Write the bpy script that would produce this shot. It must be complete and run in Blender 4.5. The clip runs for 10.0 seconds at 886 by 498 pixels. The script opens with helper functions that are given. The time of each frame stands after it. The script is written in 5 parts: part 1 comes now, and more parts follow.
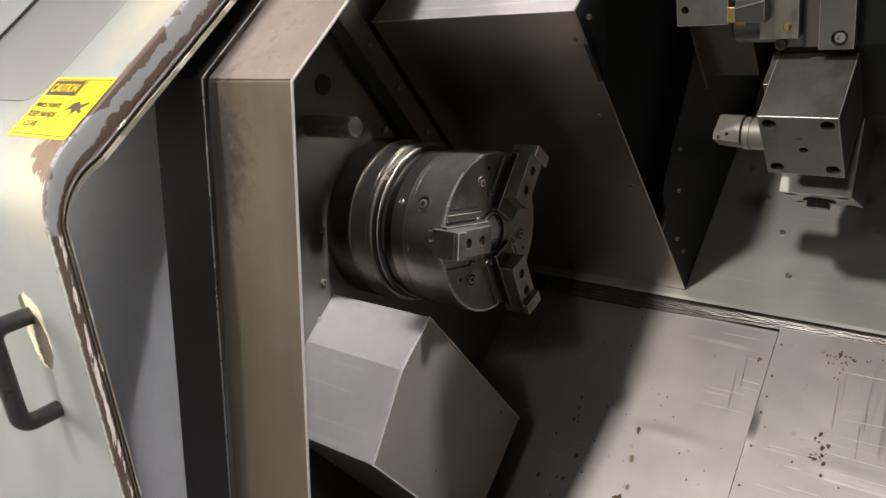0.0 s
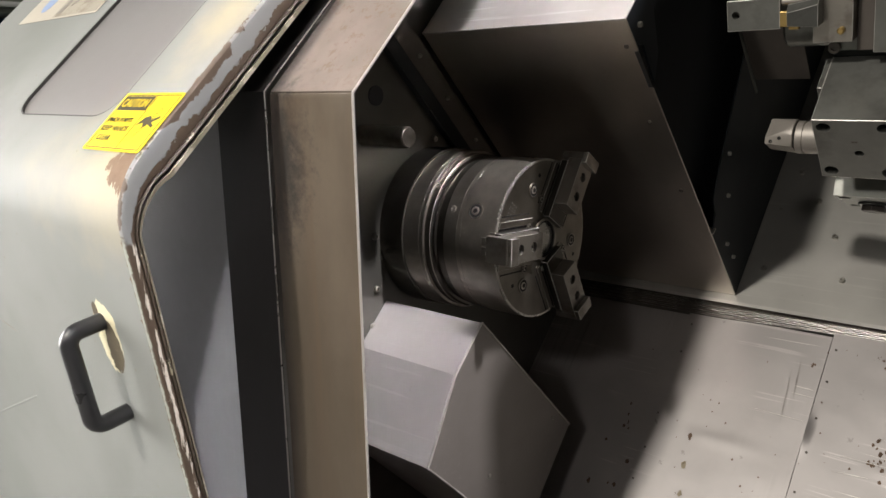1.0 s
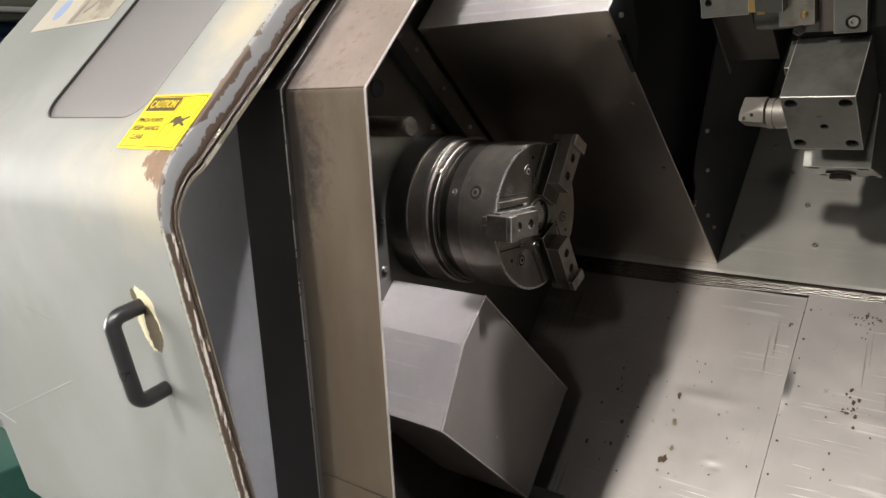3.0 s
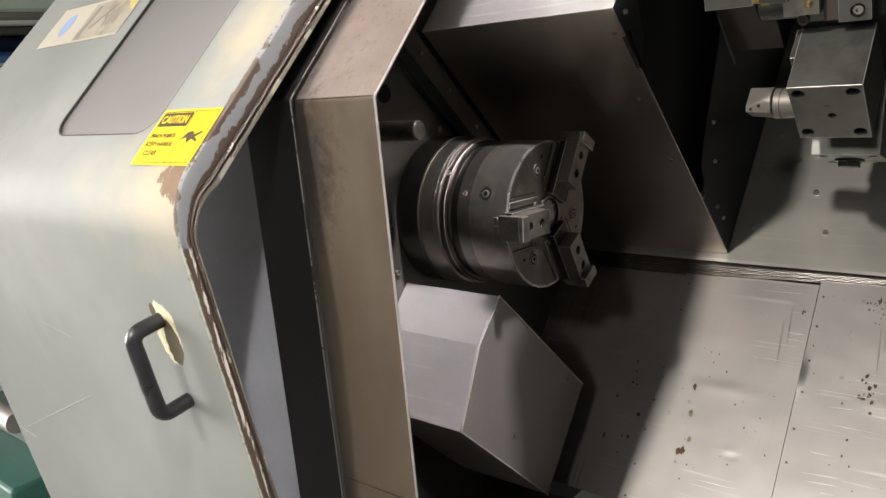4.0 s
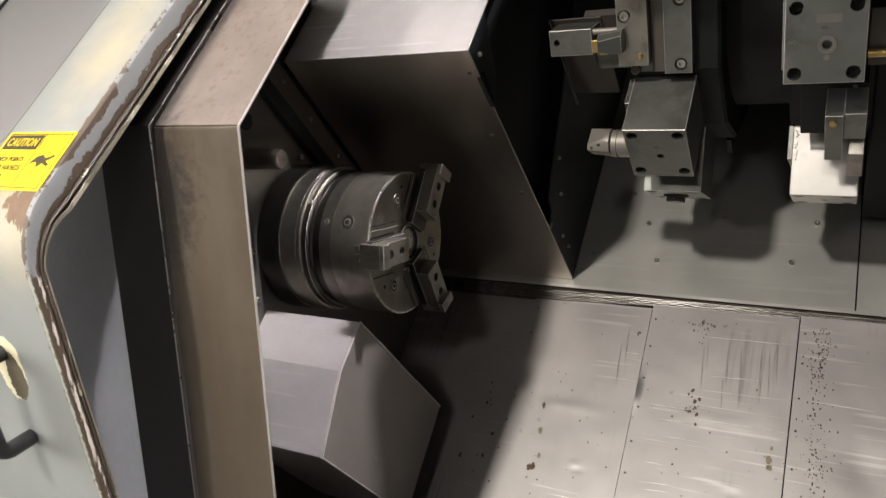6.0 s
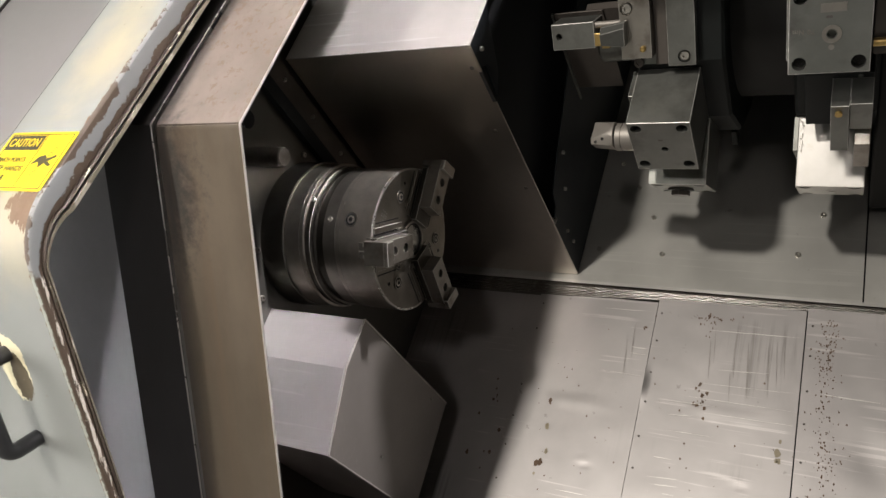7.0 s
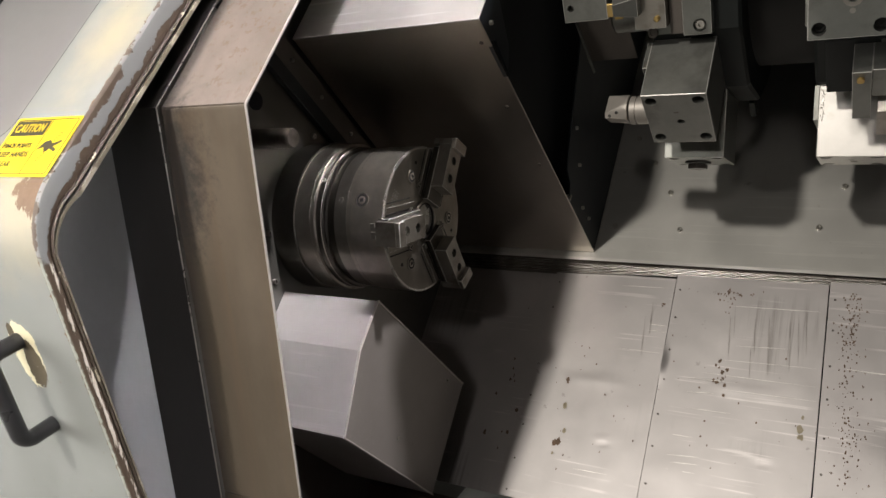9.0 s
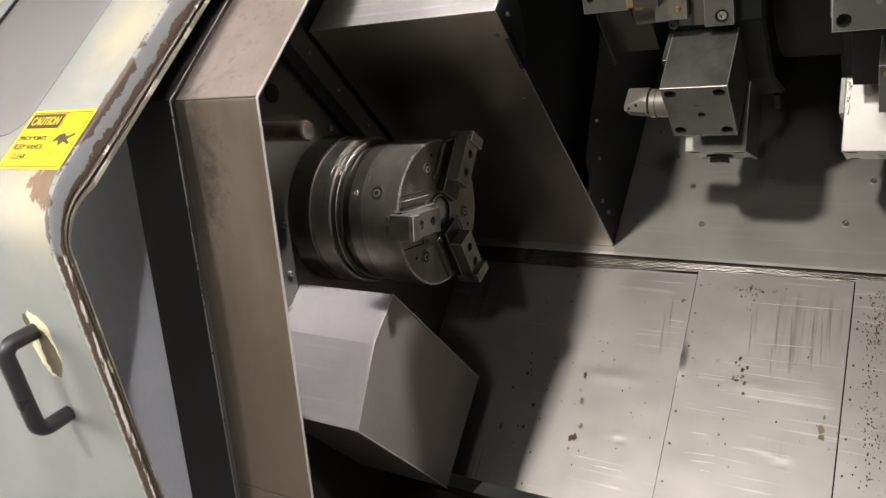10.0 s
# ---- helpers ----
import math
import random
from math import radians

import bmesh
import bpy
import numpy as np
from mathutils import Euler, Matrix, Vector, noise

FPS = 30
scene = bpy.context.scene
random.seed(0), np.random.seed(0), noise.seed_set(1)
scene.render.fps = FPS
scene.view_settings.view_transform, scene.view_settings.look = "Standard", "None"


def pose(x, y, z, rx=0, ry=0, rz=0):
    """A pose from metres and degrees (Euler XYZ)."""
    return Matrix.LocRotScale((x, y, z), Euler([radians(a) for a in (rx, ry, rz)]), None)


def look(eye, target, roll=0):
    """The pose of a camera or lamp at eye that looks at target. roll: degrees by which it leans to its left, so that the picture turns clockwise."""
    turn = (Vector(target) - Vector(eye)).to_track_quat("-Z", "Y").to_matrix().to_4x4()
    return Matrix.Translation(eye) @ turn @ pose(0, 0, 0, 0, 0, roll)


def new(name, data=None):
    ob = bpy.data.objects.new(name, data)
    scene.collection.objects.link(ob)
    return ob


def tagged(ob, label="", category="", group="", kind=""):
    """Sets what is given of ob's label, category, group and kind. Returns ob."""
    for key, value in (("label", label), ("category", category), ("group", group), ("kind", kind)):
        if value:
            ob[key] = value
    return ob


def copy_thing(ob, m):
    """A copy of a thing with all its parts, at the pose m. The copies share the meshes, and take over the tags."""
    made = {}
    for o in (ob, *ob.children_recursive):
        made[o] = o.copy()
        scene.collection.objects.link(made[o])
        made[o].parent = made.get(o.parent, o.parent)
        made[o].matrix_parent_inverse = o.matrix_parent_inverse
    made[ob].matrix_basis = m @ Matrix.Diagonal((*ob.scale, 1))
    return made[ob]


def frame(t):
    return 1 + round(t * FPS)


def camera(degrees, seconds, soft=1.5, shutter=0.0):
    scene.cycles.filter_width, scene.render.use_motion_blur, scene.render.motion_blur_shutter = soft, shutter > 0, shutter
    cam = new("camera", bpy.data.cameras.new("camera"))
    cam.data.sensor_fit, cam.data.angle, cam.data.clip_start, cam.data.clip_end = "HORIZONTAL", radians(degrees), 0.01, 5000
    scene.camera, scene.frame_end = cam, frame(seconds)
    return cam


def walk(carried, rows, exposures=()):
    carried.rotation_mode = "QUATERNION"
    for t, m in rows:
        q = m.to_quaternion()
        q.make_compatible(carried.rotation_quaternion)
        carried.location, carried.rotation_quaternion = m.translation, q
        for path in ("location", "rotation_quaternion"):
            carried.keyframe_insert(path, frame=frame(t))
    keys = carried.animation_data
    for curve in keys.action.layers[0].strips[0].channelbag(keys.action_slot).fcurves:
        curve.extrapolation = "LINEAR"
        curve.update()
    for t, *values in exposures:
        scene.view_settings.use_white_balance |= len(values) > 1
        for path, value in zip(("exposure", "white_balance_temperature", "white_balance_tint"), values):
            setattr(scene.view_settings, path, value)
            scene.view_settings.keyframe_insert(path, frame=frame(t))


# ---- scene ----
cam = camera(60.3, 10.0)
PATH = [
    (0, (0.6664, -0.9794, 1.2915), (-0.5280, 0.5621, 0.8473), 0.03),
    (0.5, (0.6537, -0.9986, 1.2946), (-0.5944, 0.5024, 0.8594), -0.56),
    (1, (0.6578, -1.0086, 1.2937), (-0.6122, 0.4773, 0.8703), -0.95),
    (1.5, (0.6762, -1.0215, 1.2890), (-0.5861, 0.4713, 0.8668), -1.10),
    (2, (0.6754, -1.0671, 1.2915), (-0.5765, 0.4313, 0.8582), -1.31),
    (2.5, (0.6961, -1.0890, 1.2951), (-0.5435, 0.4165, 0.8511), -1.82),
    (4, (0.6860, -1.1099, 1.3177), (-0.5568, 0.3848, 0.8472), -5.14),
    (4.5, (0.6998, -1.1107, 1.3216), (-0.4981, 0.4215, 0.8555), -4.39),
    (5, (0.7037, -1.1229, 1.3304), (-0.3381, 0.5265, 0.8901), -2.74),
    (5.5, (0.7002, -1.1430, 1.3338), (-0.2438, 0.5663, 0.9013), -1.96),
    (7, (0.6997, -1.1372, 1.3291), (-0.2478, 0.5684, 0.8895), -3.24),
    (7.5, (0.6994, -1.1369, 1.3309), (-0.2570, 0.5625, 0.8866), -3.57),
    (8, (0.7004, -1.1352, 1.3312), (-0.2644, 0.5576, 0.8799), -4.02),
    (8.5, (0.7067, -1.1254, 1.3272), (-0.2662, 0.5591, 0.8623), -4.38),
    (9, (0.6976, -1.1208, 1.3199), (-0.2860, 0.5528, 0.8386), -4.68),
    (9.5, (0.6991, -1.1135, 1.3222), (-0.3079, 0.5422, 0.8276), -4.85),
    (10, (0.7111, -1.1026, 1.3223), (-0.3321, 0.5287, 0.8216), -4.75),
]
walk(cam, [(t, look(eye, target, roll)) for t, eye, target, roll in PATH])

# ---------------------------------------------------------------- light
def lamp(name, eye, target, size, power, colour=(1.0, 0.95, 0.88), size_y=None):
    data = bpy.data.lights.new(name, "AREA")
    data.energy, data.color, data.size = power, colour, size
    if size_y:
        data.shape, data.size_y = "RECTANGLE", size_y
    ob = new(name, data)
    ob.matrix_world = look(eye, target)
    return ob


world = bpy.data.worlds.new("hall_air")
scene.world = world
world.use_nodes = True
world.node_tree.nodes["Background"].inputs["Color"].default_value = (0.80, 0.88, 1.0, 1)
world.node_tree.nodes["Background"].inputs["Strength"].default_value = 0.03

# lamps under the hall ceiling in front of the machine, plus an added fill
lamp("hall_lamp_a", (-0.40, -3.15, 3.55), (0, 0, 1.0), 0.19, 114, (1.0, 0.94, 0.86))
lamp("hall_lamp_e", (-1.00, -3.15, 2.40), (0, 0, 1.0), 0.25, 15, (1.0, 0.94, 0.87))
lamp("hall_lamp_c", (0.86, -3.5, 2.85), (0.0, 0.1, 1.0), 0.30, 12, (1.0, 0.93, 0.88))
# big low fill with no known source, added to brighten the lower door
lamp("door_fill_lamp", (-6.2, -3.4, 1.2), (-0.45, -0.5, 0.50), 4.6, 156, (1.0, 0.965, 0.93)).data.spread = radians(50)
lamp("hall_lamp_b", (1.20, -0.20, 3.9), (-0.06, -0.08, 1.1), 0.14, 6.0, (0.99, 0.945, 0.95)).data.spread = radians(30)
# beam narrowed to stay on the front panel and lower door
lamp("hall_lamp_r", (1.25, -1.6, 3.3), (-0.50, -0.60, 0.72), 0.20, 2.4, (0.99, 0.94, 0.955)).data.spread = radians(26)

# ---------------------------------------------------------------- materials
def mat(name, colour, rough=0.5, metal=0.0, var=0.15, scale=6.0, bump=0.05, stretch=(1, 1, 1), second=None, second_scale=3.0,
        second_edge=(0.52, 0.66), fine=60.0, rough_var=0.12, coat=0.0):
    """Base colour varied by grain at two scales; second: the colour of stains with an outline of their own."""
    m = bpy.data.materials.new(name)
    m.use_nodes = True
    nt = m.node_tree
    n, l = nt.nodes, nt.links
    bsdf = n["Principled BSDF"]
    bsdf.inputs["Roughness"].default_value, bsdf.inputs["Metallic"].default_value = rough, metal
    bsdf.inputs["Coat Weight"].default_value = coat
    co = n.new("ShaderNodeTexCoord")
    mp = n.new("ShaderNodeMapping")
    mp.inputs["Scale"].default_value = stretch
    l.new(co.outputs["Object"], mp.inputs["Vector"])
    big, small = n.new("ShaderNodeTexNoise"), n.new("ShaderNodeTexNoise")
    for t, s in ((big, scale), (small, fine)):
        t.inputs["Scale"].default_value, t.inputs["Detail"].default_value, t.inputs["Roughness"].default_value = s, 6, 0.6
        l.new(mp.outputs["Vector"], t.inputs["Vector"])
    add = n.new("ShaderNodeMath")
    add.operation = "MULTIPLY_ADD"
    add.inputs[1].default_value = 0.4
    l.new(small.outputs["Fac"], add.inputs[0]), l.new(big.outputs["Fac"], add.inputs[2])
    ramp = n.new("ShaderNodeMapRange")
    ramp.inputs["From Min"].default_value, ramp.inputs["From Max"].default_value = 0.4, 1.0
    ramp.inputs["To Min"].default_value, ramp.inputs["To Max"].default_value = 1 - var, 1 + var
    l.new(add.outputs[0], ramp.inputs["Value"])
    mul = n.new("ShaderNodeVectorMath")
    mul.operation = "SCALE"
    mul.inputs[0].default_value = colour
    l.new(ramp.outputs[0], mul.inputs["Scale"])
    out = mul.outputs[0]
    if second:
        st = n.new("ShaderNodeTexNoise")
        st.inputs["Scale"].default_value, st.inputs["Detail"].default_value, st.inputs["Roughness"].default_value = second_scale, 7, 0.62
        l.new(mp.outputs["Vector"], st.inputs["Vector"])
        edge = n.new("ShaderNodeMapRange")
        edge.inputs["From Min"].default_value, edge.inputs["From Max"].default_value = second_edge
        l.new(st.outputs["Fac"], edge.inputs["Value"])
        mix = n.new("ShaderNodeMix")
        mix.data_type = "RGBA"
        l.new(edge.outputs[0], mix.inputs["Factor"]), l.new(out, mix.inputs[6])
        mix.inputs[7].default_value = (*second, 1)
        out = mix.outputs[2]
    l.new(out, bsdf.inputs["Base Color"])
    rr = n.new("ShaderNodeMapRange")
    rr.inputs["To Min"].default_value, rr.inputs["To Max"].default_value = max(0.03, rough - rough_var), min(1, rough + rough_var)
    l.new(big.outputs["Fac"], rr.inputs["Value"]), l.new(rr.outputs[0], bsdf.inputs["Roughness"])
    if bump:
        b = n.new("ShaderNodeBump")
        b.inputs["Strength"].default_value, b.inputs["Distance"].default_value = bump, 0.004
        l.new(add.outputs[0], b.inputs["Height"]), l.new(b.outputs[0], bsdf.inputs["Normal"])
    return m


PAINT_PANEL = mat("sage_paint_dusty", (0.45, 0.45, 0.468), 0.5, 0, 0.1, 4, 0.03)
BROWN = mat("worn_brown_filler", (0.065, 0.05, 0.036), 0.6, 0, 0.3, 20, 0.2, second=(0.55, 0.50, 0.38), second_scale=22, second_edge=(0.60, 0.62))
DARK = mat("dark_oily_steel", (0.115, 0.10, 0.088), 0.45, 0.4, 0.2, 4, 0.03)
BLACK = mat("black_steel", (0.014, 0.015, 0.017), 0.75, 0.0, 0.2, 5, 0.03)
JAW = mat("hardened_jaw_steel", (0.36, 0.335, 0.30), 0.34, 0.92, 0.2, 12, 0.04, second=(0.14, 0.12, 0.10), second_scale=16, second_edge=(0.5, 0.72))
WEAR = mat("rubbed_steel_edge", (0.54, 0.525, 0.49), 0.42, 0.5, 0.3, 45, 0)
TOOL = mat("phosphated_tool_steel", (0.215, 0.218, 0.200), 0.42, 0.72, 0.2, 9, 0.04, second=(0.105, 0.10, 0.09), second_scale=13, second_edge=(0.5, 0.75))
TOOLL = mat("bright_tool_steel", (0.31, 0.285, 0.255), 0.5, 0.5, 0.1, 9, 0.02)
BOLT = mat("bolt_steel", (0.5, 0.48, 0.44), 0.3, 0.9, 0.1, 40, 0)
# near-black that stands for the shade in holes, slots and recesses
HOLE = mat("recess_shade_black", (0.012, 0.011, 0.01), 0.7, 0, 0.1, 10, 0)
RUBBER = mat("black_rubber", (0.03, 0.028, 0.026), 0.6, 0, 0.2, 10, 0.1)
PLASTIC = mat("black_plastic", (0.022, 0.022, 0.023), 0.3, 0, 0.1, 20, 0.03)
BRASS = mat("brass", (0.60, 0.42, 0.16), 0.35, 0.9, 0.1, 20, 0)
YELLOW = mat("yellow_label", (0.68, 0.50, 0.018), 0.4, 0, 0.04, 10, 0)
INK = mat("black_ink", (0.03, 0.024, 0.014), 0.5, 0, 0.1, 10, 0)
PANE = mat("grey_polycarbonate", (0.150, 0.145, 0.140), 0.52, 0, 0.06, 6, 0.01)
CREAM = mat("cream_paint", (0.66, 0.60, 0.44), 0.5, 0, 0.06, 15, 0.03)
PAPER = mat("sticker_paper", (0.46, 0.42, 0.35), 0.5, 0, 0.08, 12, 0)
BLUE = mat("sticker_blue", (0.26, 0.34, 0.52), 0.5, 0, 0.05, 12, 0)
GREY_INK = mat("sticker_grey_ink", (0.22, 0.20, 0.17), 0.5, 0, 0.2, 30, 0)
CONCRETE = mat("sealed_concrete", (0.31, 0.31, 0.295), 0.5, 0, 0.2, 1.5, 0.05)
HALL = mat("hall_wall_paint", (0.45, 0.46, 0.45), 0.8, 0, 0.08, 1, 0.02)
NAVY = mat("blue_paint", (0.03, 0.07, 0.16), 0.4, 0, 0.15, 4, 0.02)

# ---------------------------------------------------------------- mesh helpers
R2 = math.sqrt(0.5)
# frame of the 45 degree slant bed: local x along the spindle, y up the slope, z out of the bed
BED = Matrix(((1, 0, 0, 0), (0, R2, -R2, 0.45), (0, R2, R2, 0.866), (0, 0, 0, 1)))


def thing(name, at, label, category, kind="", group=""):
    ob = new(name)
    ob.empty_display_size = 0.05
    ob.location = at
    return tagged(ob, label, category, group, kind)


def part(name, bm, material, parent=None, label="", m=None, smooth=False, bevel=0.0, wear=None):
    """Links a bmesh as one mesh object, its places in the world's (or m's) metres."""
    if m is not None:
        bm.transform(m)
    if bevel:
        bmesh.ops.recalc_face_normals(bm, faces=bm.faces)
        bm.normal_update()
        sharp = [e for e in bm.edges if len(e.link_faces) == 2 and e.calc_face_angle(0) > 0.5 and not (wear and e.calc_length() < 0.004)]   # rubbed edges are the long ones
        rubbed = bmesh.ops.bevel(bm, geom=sharp, offset=bevel, segments=2, profile=0.5, affect="EDGES", clamp_overlap=True)
        for f in rubbed["faces"] if wear else ():
            f.material_index = 1
    bmesh.ops.recalc_face_normals(bm, faces=bm.faces)
    me = bpy.data.meshes.new(name)
    bm.to_mesh(me)
    bm.free()
    if smooth:
        me.shade_smooth()
        me.set_sharp_from_angle(angle=radians(35))
    me.materials.append(material)
    if wear:
        me.materials.append(wear)
    ob = new(name, me)
    if parent is not None:
        ob.parent = parent
        if parent.parent is None:
            ob.matrix_parent_inverse = Matrix.Translation(-Vector(parent.location))
    if label:
        ob["label"] = label
    return ob


def again(ob, m):
    """Another object on the same mesh, moved by m in the world."""
    o = ob.copy()
    scene.collection.objects.link(o)
    o.matrix_basis = m
    return o


def box(x0, x1, y0, y1, z0, z1, bm=None):
    bm = bm or bmesh.new()
    v = [bm.verts.new((x, y, z)) for x in (x0, x1) for y in (y0, y1) for z in (z0, z1)]
    for f in ((0, 1, 3, 2), (4, 6, 7, 5), (0, 4, 5, 1), (2, 3, 7, 6), (0, 2, 6, 4), (1, 5, 7, 3)):
        bm.faces.new([v[i] for i in f])
    return bm


def prism(profile, x0, x1, bm=None):
    """A closed outline of (y, z), drawn along x."""
    bm = bm or bmesh.new()
    a = [bm.verts.new((x0, y, z)) for y, z in profile]
    b = [bm.verts.new((x1, y, z)) for y, z in profile]
    bm.faces.new(a), bm.faces.new(b[::-1])
    for i in range(len(a)):
        j = (i + 1) % len(a)
        bm.faces.new((a[i], b[i], b[j], a[j]))
    return bm


def loft(a, x0, b, x1):
    """A body between two outlines of (y, z) at x0 and x1."""
    bm = bmesh.new()
    p, q = [bm.verts.new((x0, *v)) for v in a], [bm.verts.new((x1, *v)) for v in b]
    bm.faces.new(p), bm.faces.new(q[::-1])
    for i in range(len(p)):
        j = (i + 1) % len(p)
        bm.faces.new((p[i], q[i], q[j], p[j]))
    return bm


def ribbon(line, thick):
    """A closed outline: an open line of (y, z) given a thickness to its left."""
    out = []
    for i, p in enumerate(line):
        a, b = Vector(line[max(i - 1, 0)]), Vector(line[min(i + 1, len(line) - 1)])
        d = (b - a).normalized()
        out.append((p[0] - d.y * thick, p[1] + d.x * thick))
    return list(line) + out[::-1]


def lathe(profile, seg=96, bm=None):
    """Rings of (x, radius) round the x axis; ends closed."""
    bm = bm or bmesh.new()
    rings = []
    for x, r in profile:
        rings.append([bm.verts.new((x, r * math.cos(2 * math.pi * k / seg), r * math.sin(2 * math.pi * k / seg))) for k in range(seg)])
    for a, b in zip(rings, rings[1:]):
        for k in range(seg):
            bm.faces.new((a[k], b[k], b[(k + 1) % seg], a[(k + 1) % seg]))
    bm.faces.new(rings[0]), bm.faces.new(rings[-1][::-1])
    return bm


def uncapped(bm):
    """Takes the end caps off a turned part."""
    bmesh.ops.delete(bm, geom=[f for f in bm.faces if len(f.verts) > 4], context="FACES_ONLY")
    return bm


def screw(r, h, seg=20):
    """A cap screw along +z with a hex socket."""
    bm = bmesh.new()
    top = [(r * math.cos(2 * math.pi * k / seg), r * math.sin(2 * math.pi * k / seg)) for k in range(seg)]
    hexa = [(0.5 * r * math.cos(2 * math.pi * k / seg), 0.5 * r * math.sin(2 * math.pi * k / seg)) for k in range(seg)]
    rows = [[bm.verts.new((x, y, 0)) for x, y in top], [bm.verts.new((x, y, h * 0.8)) for x, y in top],
            [bm.verts.new((x * 0.88, y * 0.88, h)) for x, y in top], [bm.verts.new((x, y, h)) for x, y in hexa],
            [bm.verts.new((x, y, h * 0.3)) for x, y in hexa]]
    for a, b in zip(rows, rows[1:]):
        for k in range(seg):
            bm.faces.new((a[k], a[(k + 1) % seg], b[(k + 1) % seg], b[k]))
    bm.faces.new(rows[-1]), bm.faces.new(rows[0][::-1])
    return bm


def disc(r, h, seg=24):
    bm = bmesh.new()
    bmesh.ops.create_cone(bm, cap_ends=True, segments=seg, radius1=r, radius2=r, depth=h)
    bmesh.ops.translate(bm, verts=bm.verts, vec=(0, 0, h / 2))
    return bm


TO_X = Matrix(((0, 0, 1, 0), (1, 0, 0, 0), (0, 1, 0, 0), (0, 0, 0, 1)))   # +z -> +x
TO_FRONT = Matrix(((1, 0, 0, 0), (0, 0, -1, 0), (0, 1, 0, 0), (0, 0, 0, 1)))  # +z -> -y

# ---------------------------------------------------------------- hall
hall = thing("hall_floor", (0, 0, 0), "grey-green sealed concrete workshop floor", "floor", "structure")
part("slab", box(-14, 12, -12, 12, -0.1, 0), CONCRETE, hall)
for name, b in (("wall_north", (-14, 12, 12, 12.2, 0, 5)), ("wall_south", (-14, 12, -12.2, -12, 0, 5)),
                ("wall_west", (-14.2, -14, -12, 12, 0, 5)), ("wall_east", (12, 12.2, -12, 12, 0, 5))):
    tagged(part(name, box(*b), HALL), "plain light grey painted hall wall", "wall", kind="structure")
tagged(part("ceiling", box(-14, 12, -12, 12, 5, 5.2), mat("white_ceiling_paint", (0.55, 0.55, 0.54), 0.8, 0, 0.05, 1, 0.01)), "plain light grey hall ceiling", "ceiling", kind="structure")

# ---------------------------------------------------------------- node helpers for worn surfaces
class Nodes:
    """Short hand for arithmetic in a material's tree."""

    def __init__(self, m):
        self.t = m.node_tree
        self.co = self.t.nodes.new("ShaderNodeTexCoord")
        self.sep = self.t.nodes.new("ShaderNodeSeparateXYZ")
        self.t.links.new(self.co.outputs["Object"], self.sep.inputs[0])
        self.x, self.y, self.z = self.sep.outputs

    def plug(self, socket, v):
        if isinstance(v, (int, float)):
            socket.default_value = v
        else:
            self.t.links.new(v, socket)

    def op(self, kind, a, b=0.0):
        n = self.t.nodes.new("ShaderNodeMath")
        n.operation = kind
        self.plug(n.inputs[0], a), self.plug(n.inputs[1], b)
        return n.outputs[0]

    def step(self, v, lo, hi):
        n = self.t.nodes.new("ShaderNodeMapRange")
        n.interpolation_type = "SMOOTHSTEP"
        n.inputs["From Min"].default_value, n.inputs["From Max"].default_value = lo, hi
        self.plug(n.inputs["Value"], v)
        return n.outputs[0]

    def noise(self, scale, detail=6, rough=0.6, stretch=(1, 1, 1), shift=(0, 0, 0)):
        m = self.t.nodes.new("ShaderNodeMapping")
        m.inputs["Scale"].default_value, m.inputs["Location"].default_value = stretch, shift
        self.t.links.new(self.co.outputs["Object"], m.inputs["Vector"])
        n = self.t.nodes.new("ShaderNodeTexNoise")
        n.inputs["Scale"].default_value, n.inputs["Detail"].default_value, n.inputs["Roughness"].default_value = scale, detail, rough
        self.t.links.new(m.outputs[0], n.inputs["Vector"])
        return n.outputs["Fac"]

    def mix(self, fac, a, b):
        n = self.t.nodes.new("ShaderNodeMix")
        n.data_type = "RGBA"
        self.plug(n.inputs["Factor"], fac)
        for sock, v in ((n.inputs[6], a), (n.inputs[7], b)):
            if isinstance(v, tuple):
                sock.default_value = (*v, 1)
            else:
                self.t.links.new(v, sock)
        return n.outputs[2]

    def near(self, cx, cz, rx, rz):
        """1 at the place (cx, cz), 0 at the ellipse round it and negative outside."""
        a, b = self.op("DIVIDE", self.op("SUBTRACT", self.x, cx), rx), self.op("DIVIDE", self.op("SUBTRACT", self.z, cz), rz)
        return self.op("SUBTRACT", 1.0, self.op("SQRT", self.op("ADD", self.op("MULTIPLY", a, a), self.op("MULTIPLY", b, b))))


def blank(name, rough, metal=0.0):
    m = bpy.data.materials.new(name)
    m.use_nodes = True
    b = m.node_tree.nodes["Principled BSDF"]
    b.inputs["Roughness"].default_value, b.inputs["Metallic"].default_value = rough, metal
    return m, Nodes(m), b


def bumped(N, bsdf, height, strength, dist=0.003):
    b = N.t.nodes.new("ShaderNodeBump")
    b.inputs["Strength"].default_value, b.inputs["Distance"].default_value = strength, dist
    N.t.links.new(height, b.inputs["Height"]), N.t.links.new(b.outputs[0], bsdf.inputs["Normal"])


